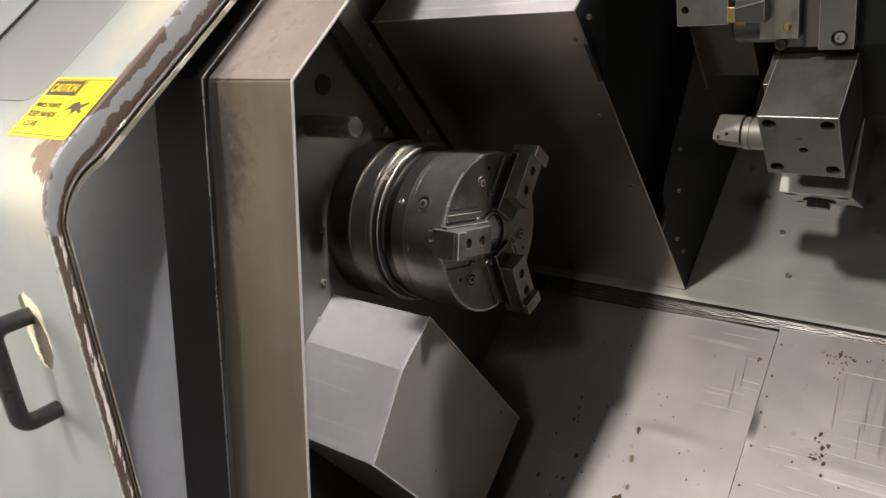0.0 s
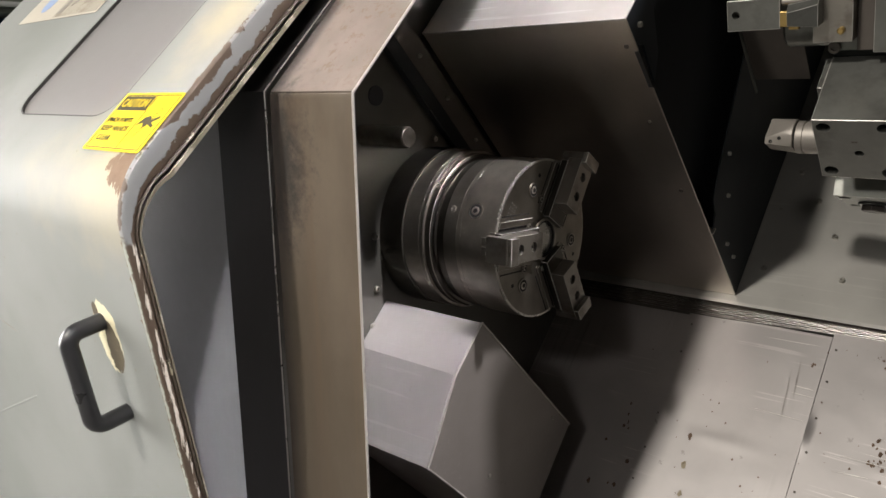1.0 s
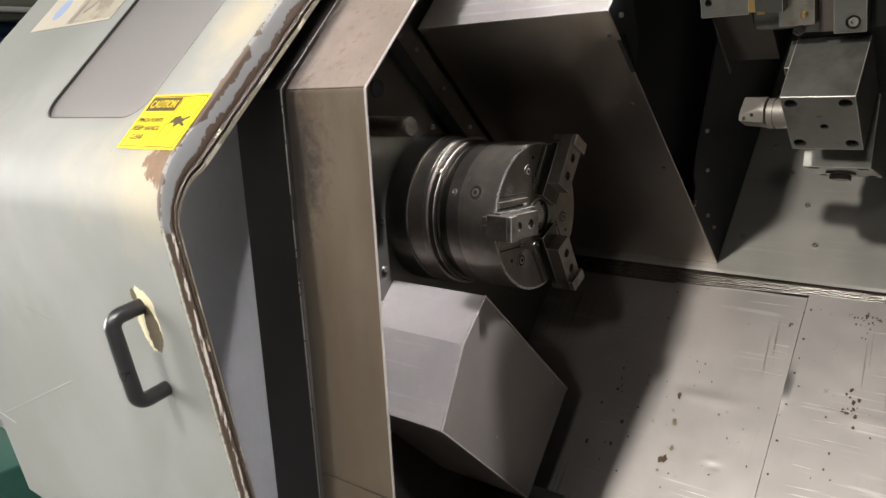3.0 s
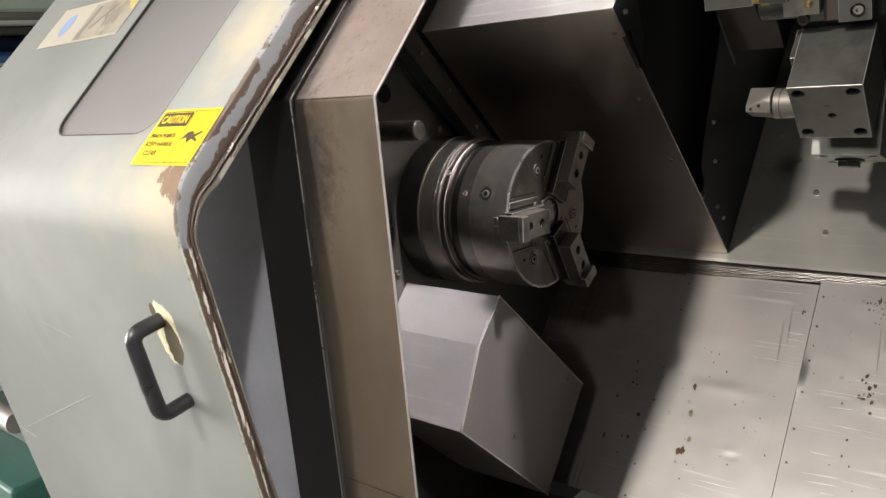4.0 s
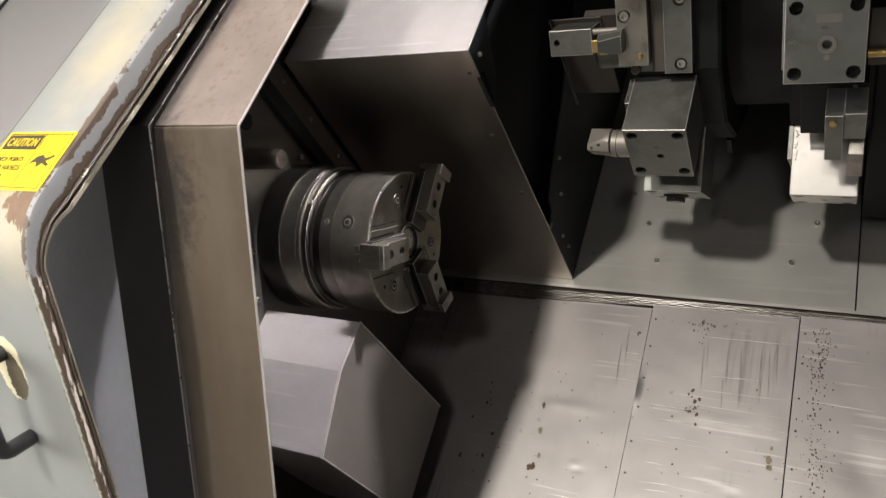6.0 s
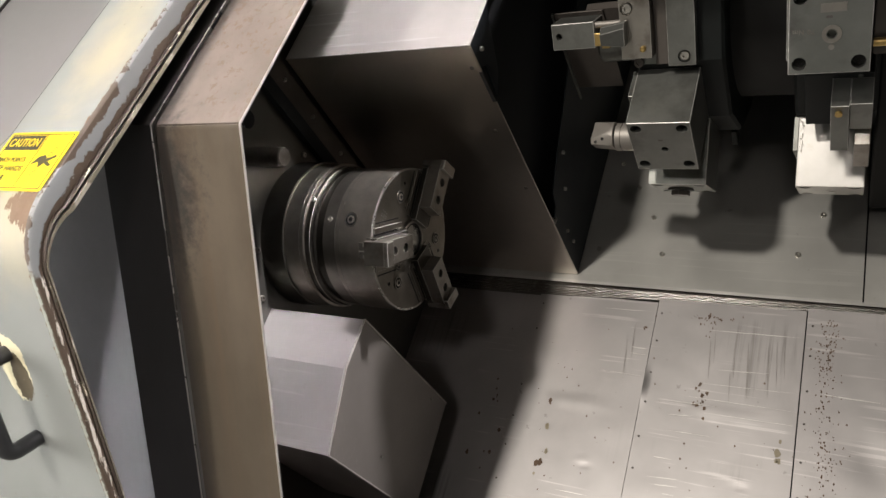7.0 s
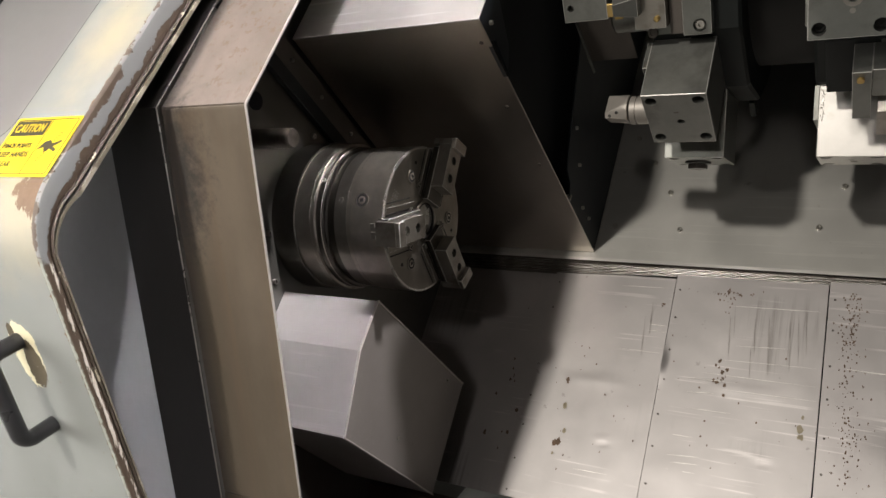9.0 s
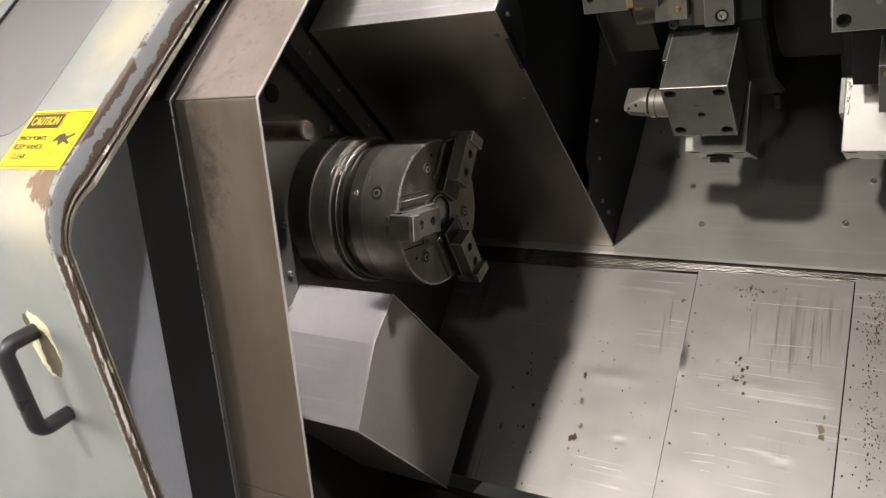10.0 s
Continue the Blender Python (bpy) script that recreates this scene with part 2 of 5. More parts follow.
def door_paint():
    m, N, b = blank("worn_door_paint", 0.32)
    b.inputs["Specular IOR Level"].default_value = 0.05
    soft, rag = N.noise(3.0, 4), N.noise(34, 9, 0.74)
    col = N.mix(N.step(soft, 0.35, 0.7), (0.214, 0.224, 0.210), (0.245, 0.253, 0.241))
    # yellowed paint round the bend, towards the edge
    yellow = N.op("ADD", N.op("MAXIMUM", N.near(-0.150, 1.185, 0.20, 0.085), N.near(-0.19, 1.40, 0.06, 0.13)), N.op("MULTIPLY", N.op("SUBTRACT", N.noise(7, 6, 0.6), 0.50), 2.2))
    col = N.mix(N.op("MULTIPLY", N.step(yellow, -0.3, 1.0), 0.85), col, (0.35, 0.315, 0.222))
    # long grey rubbing marks
    grime = N.step(N.noise(2.2, 5, 0.6, (1, 1, 0.6), (3, 1, 0)), 0.55, 0.8)
    col = N.mix(N.op("MULTIPLY", grime, 0.35), col, (0.42, 0.42, 0.40))
    # bare filler: the patch under the label, and chips along the edge
    patch = N.op("ADD", N.near(-0.150, 1.212, 0.044, 0.036), N.op("MULTIPLY", N.op("SUBTRACT", N.noise(60, 9, 0.78, (1, 1, 0.35)), 0.5), 2.6))
    edge = N.op("ADD", N.op("MULTIPLY", N.op("ADD", N.x, 0.150), 75.0), N.op("MULTIPLY", N.op("SUBTRACT", N.noise(95, 8, 0.75), 0.5), 1.9))
    bare = N.op("MAXIMUM", N.step(patch, 0.22, 0.27), N.step(edge, 0.55, 0.62))
    # round the upper foot of the handle: primer halo and filler
    halo = N.op("ADD", N.near(-0.243, 0.996, 0.029, 0.048), N.op("MULTIPLY", N.op("SUBTRACT", rag, 0.5), 1.1))
    col = N.mix(N.step(halo, 0.0, 0.08), col, (0.66, 0.61, 0.42))
    foot = N.op("ADD", N.op("MAXIMUM", N.near(-0.236, 0.982, 0.019, 0.034), N.near(-0.262, 1.026, 0.007, 0.013)), N.op("MULTIPLY", N.op("SUBTRACT", rag, 0.5), 1.3))
    foot = N.step(foot, 0.02, 0.07)
    col = N.mix(bare, col, N.mix(rag, (0.12, 0.08, 0.052), (0.21, 0.15, 0.105)))
    col = N.mix(foot, col, N.mix(rag, (0.050, 0.040, 0.024), (0.115, 0.095, 0.062)))
    # specks
    speck = N.step(N.noise(140, 2, 0.5), 0.74, 0.77)
    col = N.mix(N.op("MULTIPLY", speck, 0.6), col, (0.2, 0.17, 0.13))
    N.t.links.new(col, b.inputs["Base Color"])
    N.plug(b.inputs["Roughness"], N.op("ADD", 0.46, N.op("MULTIPLY", N.op("ADD", soft, bare), 0.18)))
    bumped(N, b, N.op("ADD", N.op("MULTIPLY", soft, 0.6), N.op("MULTIPLY", bare, -0.05)), 0.25)
    return m


def edge_paint():
    """The flange of the door: v runs across it. Grey primer above the bend, brown filler with cream rests below."""
    m, N, b = blank("chipped_edge_paint", 0.5)
    uv = N.t.nodes.new("ShaderNodeSeparateXYZ")
    N.t.links.new(N.co.outputs["UV"], uv.inputs[0])
    v = uv.outputs[1]
    rag, big = N.noise(42, 8, 0.7), N.noise(11, 4, 0.5)
    wob = N.op("ADD", N.op("MULTIPLY", N.op("SUBTRACT", rag, 0.5), 0.8), N.op("MULTIPLY", N.op("SUBTRACT", big, 0.5), 0.7))
    w = N.op("ADD", v, wob)
    low = N.step(N.op("ADD", N.z, N.op("MULTIPLY", N.op("SUBTRACT", rag, 0.5), 0.12)), 1.115, 1.135)
    grey = N.op("MULTIPLY", N.op("MULTIPLY", N.step(N.op("SUBTRACT", w, N.op("MULTIPLY", N.op("MULTIPLY", N.step(N.z, 1.235, 1.262), N.op("SUBTRACT", 1.0, N.step(N.z, 1.325, 1.36))), 0.34)), -0.02, 0.02), N.op("SUBTRACT", 1.0, N.step(w, 0.70, 0.73))), low)
    brown = N.mix(rag, (0.055, 0.040, 0.028), (0.125, 0.09, 0.064))
    col = N.mix(grey, brown, N.mix(big, (0.21, 0.215, 0.212), (0.27, 0.275, 0.27)))
    skin = N.op("MULTIPLY", N.op("SUBTRACT", 1.0, N.step(N.op("ADD", v, N.op("MULTIPLY", N.op("SUBTRACT", N.noise(120, 8, 0.75), 0.5), 0.35)), 0.03, 0.06)), N.op("SUBTRACT", 1.0, low))
    col = N.mix(skin, col, (0.33, 0.345, 0.30))
    ch = N.noise(125, 6, 0.72, (1, 1, 0.16), (5, 0, 2))
    cream = N.op("MULTIPLY", N.step(N.op("SUBTRACT", ch, N.op("MULTIPLY", N.op("ABSOLUTE", N.op("SUBTRACT", v, 0.64)), 0.50)), 0.445, 0.46), N.op("SUBTRACT", 1.0, low))
    col = N.mix(cream, col, N.mix(N.noise(80, 4), (0.50, 0.42, 0.33), (0.78, 0.75, 0.68)))
    N.t.links.new(col, b.inputs["Base Color"])
    bumped(N, b, N.op("ADD", grey, cream), 0.5, 0.0008)
    return m


def sheet_steel(name, colour, dirt, rough=0.36, metal=0.55, streak_x=0.5, streak_u=0.5, wave=0.3):
    """Used stainless sheet: faint brushing, scratches along the spindle, runs down the slope."""
    m, N, b = blank(name, rough, metal)
    soft = N.noise(4, 5)
    col = N.mix(N.step(soft, 0.3, 0.75), tuple(c * 0.86 for c in colour), tuple(min(1, c * 1.08) for c in colour))
    runs = N.step(N.noise(1.0, 5, 0.66, (105, 1.8, 1.8)), 0.49, 0.68)
    fade = N.step(N.op("ADD", N.noise(3.4, 3, 0.5, (1, 1, 1), (7, 3, 1)), N.op("MULTIPLY", N.step(N.near(0.54, 0.755, 0.15, 0.12), 0.0, 0.9), 0.30)), 0.55, 0.80)
    col = N.mix(N.op("MULTIPLY", N.op("MULTIPLY", runs, fade), streak_u), col, dirt)
    scr = N.step(N.noise(1.0, 3, 0.6, (2.6, 95, 95)), 0.585, 0.65)
    fade2 = N.step(N.op("ADD", N.noise(5, 3, 0.5, (1, 1, 1), (2, 9, 4)), N.op("MULTIPLY", N.step(N.near(0.50, 0.67, 0.14, 0.10), 0.0, 0.5), 0.2)), 0.48, 0.58)
    scratch = N.op("MULTIPLY", N.op("MULTIPLY", scr, fade2), streak_x)
    col = N.mix(scratch, col, tuple(min(1, c * 1.75) for c in colour))
    spot = N.step(N.noise(38, 3, 0.6, (1, 1, 1), (1, 5, 9)), 0.70, 0.76)
    col = N.mix(N.op("MULTIPLY", spot, 0.35), col, dirt)
    N.t.links.new(col, b.inputs["Base Color"])
    N.plug(b.inputs["Roughness"], N.op("SUBTRACT", N.op("ADD", rough - 0.06, N.op("MULTIPLY", soft, 0.16)), N.op("MULTIPLY", scratch, 0.15)))
    bumped(N, b, N.op("ADD", soft, N.op("MULTIPLY", N.noise(180, 3, 0.6, (0.12, 1, 1)), 0.05)), wave, 0.004)
    return m


def post_steel():
    """Oily steel with a brown film and dark soot at the upper left of the face; shade painted on upright and left edge.
    """
    m, N, b = blank("oil_filmed_steel", 0.55, 0.15)
    soft, rag = N.noise(7, 6, 0.6, (1, 1, 0.5)), N.noise(60, 6, 0.7)
    rail_tone = N.step(N.z, 1.278, 1.292)   # rail lighter than upright: how light falls on each, put into the colour
    col = N.mix(N.step(soft, 0.3, 0.75), N.mix(rail_tone, (0.104, 0.083, 0.058), (0.165, 0.137, 0.113)), N.mix(rail_tone, (0.165, 0.133, 0.098), (0.255, 0.217, 0.187)))
    rust = N.step(N.op("ADD", N.noise(75, 7, 0.72, (1, 1, 1), (4, 2, 0)), N.op("ADD", N.op("MULTIPLY", N.op("SUBTRACT", N.z, 1.3), 0.30), N.op("MULTIPLY", N.op("SUBTRACT", N.noise(9, 3), 0.5), 0.5))), 0.56, 0.63)
    col = N.mix(N.op("MULTIPLY", N.op("MULTIPLY", rust, N.step(N.z, 1.27, 1.33)), 0.55), col, (0.165, 0.105, 0.065))
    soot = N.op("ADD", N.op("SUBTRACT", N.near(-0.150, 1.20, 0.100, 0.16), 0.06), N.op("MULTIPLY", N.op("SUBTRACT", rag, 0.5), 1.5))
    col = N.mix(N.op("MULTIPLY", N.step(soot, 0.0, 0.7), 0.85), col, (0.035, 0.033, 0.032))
    # left edge darkened: the door's shadow painted on the post
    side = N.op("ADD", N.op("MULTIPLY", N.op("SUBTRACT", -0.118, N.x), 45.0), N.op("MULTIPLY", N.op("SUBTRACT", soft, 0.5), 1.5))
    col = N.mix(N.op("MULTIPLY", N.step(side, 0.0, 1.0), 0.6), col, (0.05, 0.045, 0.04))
    wipe = N.step(N.noise(1.0, 4, 0.6, (26, 26, 1.2), (2, 7, 1)), 0.45, 0.72)
    oily = N.op("SUBTRACT", 1.0, rail_tone)
    col = N.mix(N.op("MULTIPLY", N.op("MULTIPLY", wipe, oily), 0.5), col, (0.15, 0.105, 0.065))
    blot = N.step(N.noise(11, 2, 0.4, (1, 1, 0.8), (8, 1, 3)), 0.62, 0.72)
    col = N.mix(N.op("MULTIPLY", N.op("MULTIPLY", blot, oily), 0.45), col, (0.12, 0.085, 0.055))
    N.t.links.new(col, b.inputs["Base Color"])
    N.plug(b.inputs["Roughness"], N.op("ADD", 0.50, N.op("MULTIPLY", soft, 0.2)))
    bumped(N, b, N.op("ADD", soft, N.op("MULTIPLY", rag, 0.15)), 0.12)
    return m


def turned_steel(name, colour, rough):
    """Machined steel: fine rings round the spindle and oil film."""
    m, N, b = blank(name, rough, 0.97)
    tangent = N.t.nodes.new("ShaderNodeTangent")
    tangent.direction_type, tangent.axis = "RADIAL", "X"
    N.t.links.new(tangent.outputs[0], b.inputs["Tangent"])
    b.inputs["Anisotropic"].default_value = 0.6
    ring, oil = N.noise(1.0, 3, 0.6, (420, 3, 3)), N.noise(14, 5)
    col = N.mix(N.step(oil, 0.3, 0.75), tuple(c * 0.72 for c in colour), tuple(c * 1.12 for c in colour))
    N.t.links.new(col, b.inputs["Base Color"])
    N.plug(b.inputs["Roughness"], N.op("ADD", rough - 0.08, N.op("MULTIPLY", oil, 0.18)))
    bumped(N, b, ring, 0.06, 0.001)
    return m


DOOR_PAINT, EDGE_PAINT = door_paint(), edge_paint()
FLOOR = sheet_steel("stainless_chute", (0.515, 0.487, 0.475), (0.14, 0.125, 0.105), 0.52, 0.88, 0.30, 0.9, 0.16)
WALL = sheet_steel("stainless_bed_cover", (0.58, 0.565, 0.525), (0.17, 0.135, 0.11), 0.42, 0.75, 0.10, 0.35, 0.16)
TOPSHEET = sheet_steel("stainless_top_sheet", (0.64, 0.61, 0.59), (0.30, 0.24, 0.21), 0.40, 0.65, 0.3, 0.2, 0.15)
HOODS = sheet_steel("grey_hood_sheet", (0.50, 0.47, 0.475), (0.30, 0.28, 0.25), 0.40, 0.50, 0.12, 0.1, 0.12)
HEADWALL = sheet_steel("oily_head_wall", (0.165, 0.16, 0.145), (0.10, 0.09, 0.07), 0.38, 0.7, 0.1, 0.25, 0.12)
RIMSTEEL = mat("rubbed_bright_edge", (0.47, 0.45, 0.415), 0.28, 0.8, 0.25, 25, 0)
POST = post_steel()
CHUCK, CHUCKD = turned_steel("turned_steel", (0.68, 0.63, 0.565), 0.36), turned_steel("turned_steel_dark", (0.145, 0.135, 0.12), 0.36)
# pale steel for edge highlights on the post rim and hood folds
RIM = mat("smooth_highlight_rim", (0.55, 0.52, 0.48), 0.45, 0.4, 0.06, 10, 0)
STRIP = mat("brown_black_steel", (0.019, 0.017, 0.0155), 0.42, 0.3, 0.25, 5, 0.02, (1, 1, 0.3))
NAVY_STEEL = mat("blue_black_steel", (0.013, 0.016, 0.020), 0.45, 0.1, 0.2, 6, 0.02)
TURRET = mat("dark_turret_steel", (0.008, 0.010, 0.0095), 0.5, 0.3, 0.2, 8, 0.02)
RUST = mat("rust_spots", (0.15, 0.098, 0.066), 0.8, 0, 0.4, 30, 0.2)
OILSPOT = mat("dried_oil", (0.33, 0.28, 0.19), 0.5, 0, 0.2, 30, 0)


# ---------------------------------------------------------------- more mesh helpers
def holed(w, h, depth, holes, seg=20, corner=0.0):
    """A block whose front (+z, at z = 0) is w by h round the origin, with blind round holes (x, y, radius, depth)."""
    bm = bmesh.new()
    outer = [bm.verts.new((x * w / 2, y * h / 2, 0)) for x, y in ((-1, -1), (1, -1), (1, 1), (-1, 1))]
    edges = [bm.edges.new((outer[i], outer[(i + 1) % 4])) for i in range(4)]
    loops = []
    for x, y, r, d in holes:
        ring = [bm.verts.new((x + r * math.cos(2 * math.pi * k / seg), y + r * math.sin(2 * math.pi * k / seg), 0)) for k in range(seg)]
        edges += [bm.edges.new((ring[i], ring[(i + 1) % seg])) for i in range(seg)]
        loops.append((ring, d))
    bmesh.ops.triangle_fill(bm, use_beauty=True, edges=edges, normal=(0, 0, 1))
    for ring, d in loops:
        low = [bm.verts.new((v.co.x, v.co.y, -d)) for v in ring]
        for i in range(seg):
            bm.faces.new((ring[i], ring[(i + 1) % seg], low[(i + 1) % seg], low[i]))
        bm.faces.new(low)
    back = [bm.verts.new((v.co.x, v.co.y, -depth)) for v in outer]
    for i in range(4):
        bm.faces.new((outer[i], back[i], back[(i + 1) % 4], outer[(i + 1) % 4]))
    bm.faces.new(back[::-1])
    return bm


def on_face(u, x=0.0, n=0.0):
    """Pose on the bed for a front that looks down the slope at height u: local x along the spindle, y out of the bed, z down the slope."""
    return BED @ Matrix(((1, 0, 0, x), (0, 0, -1, u), (0, 1, 0, n), (0, 0, 0, 1)))


def on_bed(x, u, n=0.0):
    return BED @ Matrix.Translation((x, u, n))


def tube(points, r, seg=14, bm=None):
    """A round bar along a line of places."""
    bm = bm or bmesh.new()
    pts = [Vector(p) for p in points]
    rings, side = [], None
    for i, p in enumerate(pts):
        d = (pts[min(i + 1, len(pts) - 1)] - pts[max(i - 1, 0)]).normalized()
        side = (side or d.orthogonal())
        side = (side - d * side.dot(d)).normalized()
        up = d.cross(side)
        rings.append([bm.verts.new(p + (side * math.cos(2 * math.pi * k / seg) + up * math.sin(2 * math.pi * k / seg)) * r) for k in range(seg)])
    for a, b in zip(rings, rings[1:]):
        for k in range(seg):
            bm.faces.new((a[k], a[(k + 1) % seg], b[(k + 1) % seg], b[k]))
    bm.faces.new(rings[0][::-1]), bm.faces.new(rings[-1])
    return bm


def writing(text, size, name, material, parent, m, label=""):
    """Lettering as a thin mesh, its left foot at m."""
    cu = bpy.data.curves.new(name, "FONT")
    cu.body, cu.size, cu.extrude, cu.offset, cu.space_character = text, size, 0.0002, 0.00021, 1.10
    ob = new("lettering", cu)
    bpy.context.view_layer.update()
    me = bpy.data.meshes.new_from_object(ob.evaluated_get(bpy.context.evaluated_depsgraph_get()))
    bpy.data.objects.remove(ob)
    bm = bmesh.new()
    bm.from_mesh(me)
    return part(name, bm, material, parent, label, m)


def dented(x0, x1, u0, u1, n, dents, nx=56, nu=90, thick=0.003, lift=None, wob=0.0009, seed=0.0):
    """A sheet lying on the slope, wavy and dented, with folded-down rims."""
    bm = bmesh.new()
    grid = []
    for i in range(nx + 1):
        row = []
        for j in range(nu + 1):
            x, u = x0 + (x1 - x0) * i / nx, u0 + (u1 - u0) * j / nu
            h = n + wob * noise.noise((x * 9 + seed, u * 6, seed)) + 0.4 * wob * noise.noise((x * 26, u * 21, seed + 3))
            for dx, du, r, d, slant in dents:
                q = ((x - dx) / r) ** 2 + ((u - du) / (r * slant)) ** 2
                h += d * math.exp(-q)
            if lift:
                h += lift[1] * math.exp(-((u - lift[0]) / 0.028) ** 2) * max(0, 1 - (x - x0) / 0.012)
            row.append(bm.verts.new((x, u, h)))
        grid.append(row)
    for i in range(nx):
        for j in range(nu):
            bm.faces.new((grid[i][j], grid[i + 1][j], grid[i + 1][j + 1], grid[i][j + 1]))
    rim = [grid[i][0] for i in range(nx)] + [grid[nx][j] for j in range(nu)] + [grid[i][nu] for i in range(nx, 0, -1)] + [grid[0][j] for j in range(nu, 0, -1)]
    low = [bm.verts.new(v.co - Vector((0, 0, thick))) for v in rim]
    for i in range(len(rim)):
        j = (i + 1) % len(rim)
        bm.faces.new((rim[i], low[i], low[j], rim[j]))
    return bm


def screws(parent, places, r=0.005, h=0.004, material=None, pose_of=None, name="screw"):
    """Alike screws as parts that share one mesh; places are poses."""
    first = None
    for m in places:
        if first is None:
            first = part(name, screw(r, h), material or BOLT, parent, smooth=True)
            first.matrix_basis = m
        else:
            again(first, m)


# ---------------------------------------------------------------- machine enclosure
RX = 1.35   # inner face of the far end of the work space
bed = thing("bed_cover", (0.6, 0.6, 1.0), "dull stainless sheet covers over the slanted lathe bed", "machine cover")
part("sheet", dented(-0.21, 0.719, 0.0, 1.1, 0.0, [], 20, 30, wob=0.0006, seed=2), WALL, bed, m=BED, smooth=True)
part("sheet", dented(0.722, RX, 0.0, 1.1, -0.001, [], 20, 30, wob=0.0006, seed=5), WALL, bed, m=BED, smooth=True)
LEDGE = [(-0.0005, 0.002), (-0.0035, 0.002), (-0.0040, -0.009), (-0.0085, -0.0075), (-0.0088, -0.012), (-0.0140, -0.0115),
         (-0.0143, -0.0165), (-0.020, -0.016), (-0.0202, -0.022), (-0.0250, -0.022), (-0.0255, -0.05), (-0.0005, -0.05)]
ledge_bm = bmesh.new()
rows = [[ledge_bm.verts.new((x, u * k, n)) for u, n in LEDGE] for x, k in ((-0.225, 1.0), (0.12, 1.0), (0.30, 0.75), (0.62, 0.52), (RX, 0.50))]   # narrows towards the tailstock
for p, q in zip(rows, rows[1:]):
    for i in range(len(LEDGE)):
        ledge_bm.faces.new((p[i], q[i], q[(i + 1) % len(LEDGE)], p[(i + 1) % len(LEDGE)]))
ledge_bm.faces.new(rows[0]), ledge_bm.faces.new(rows[-1][::-1])
part("ledge", ledge_bm, mat("oily_wiper_steel", (0.12, 0.105, 0.088), 0.40, 0.6, 0.4, 12, 0.03, (0.3, 1, 1)), bed, "dark layered wiper edge", m=BED, bevel=0.0004, wear=RIMSTEEL)
part("ledge_lip", prism([(0.0010, 0.0022), (-0.0052, 0.0020), (-0.0060, 0.0036), (0.0010, 0.0040)], -0.21, RX), mat("bright_folded_lip", (0.62, 0.60, 0.56), 0.34, 0.6, 0.2, 20, 0.02, (0.3, 1, 1)), bed, "bright rubbed lip", m=BED)
screws(bed, [on_bed(x, u, 0.0005) for x, u in ((0.332, 0.083), (0.298, 0.178), (0.19, 0.087), (0.60, 0.10), (0.64, 0.20), (0.25, 0.26), (0.20, 0.33))], 0.0055, 0.005)

chute = thing("chip_chute", (0.4, 0.25, 0.6), "sloping floor of overlapping stainless panels, scratched and spotted", "machine cover")
EDGES = [-0.225, 0.07, 0.338, 0.626, 0.93, RX]
TOPS = [-0.0262, -0.0215, -0.0150, -0.0118, -0.0110]   # the panels reach further under the wiper edge towards the tailstock
DENTS = [[], [(0.255, -0.398, 0.011, -0.0007, 0.3), (0.247, -0.388, 0.012, 0.0005, 0.5), (0.10, -0.2, 0.05, 0.0012, 1), (0.2, -0.27, 0.06, 0.0006, 0.2)],
         [(0.545, -0.385, 0.011, -0.0007, 0.3), (0.538, -0.375, 0.012, 0.0005, 0.5), (0.40, -0.43, 0.04, 0.0008, 1), (0.5, -0.25, 0.06, 0.0005, 0.2)], [(0.75, -0.3, 0.04, -0.002, 1)], []]
for i, (a, b) in enumerate(zip(EDGES, EDGES[1:])):
    part("panel", dented(a + (0.0018 if i > 1 else 0.0003), b - (0.0009 if i else 0.0003), -0.535, TOPS[i], -0.034 + 0.0065 * i, [(x, u, r, 1.3 * d, q) for x, u, r, d, q in DENTS[i]], lift=(-0.215, 0.006) if i == 2 else None, wob=0.0010, seed=i * 3.1), FLOOR, chute, m=BED, smooth=True)
part("backing", box(-0.225, RX, -0.53, -0.02, -0.046, -0.041), BLACK, chute, m=BED)
rivets = [on_bed(a + 0.012, -0.05 - 0.068 * k + 0.004 * (k % 2), -0.0335 + 0.0065 * (i + 1)) for i, a in enumerate(EDGES[1:4]) for k in range(8)]
screws(chute, rivets, 0.0021, 0.0010, DARK, name="rivet")
rnd = random.Random(4)


def spots(parent, name, material, groups, label):
    """Thin ragged flecks scattered in groups: (x, u, spread x, spread u, how many, size)."""
    bm = bmesh.new()
    for x, u, sx, su, many, size in groups:
        for _ in range(many):
            px, pu = rnd.gauss(x, sx), rnd.gauss(u, su)
            if not -0.52 < pu < -0.035:
                continue
            i = sum(px > e for e in EDGES[1:])
            n = -0.034 + 0.0065 * i + 0.0010
            r, k = size * rnd.uniform(0.4, 1.3), 9
            bm.faces.new([bm.verts.new((px + r * rnd.uniform(0.6, 1.1) * math.cos(2 * math.pi * j / k), pu + 1.5 * r * rnd.uniform(0.6, 1.1) * math.sin(2 * math.pi * j / k), n)) for j in range(k)])
    return tagged(part(name, bm, material, parent, label, m=BED), kind="stuff")


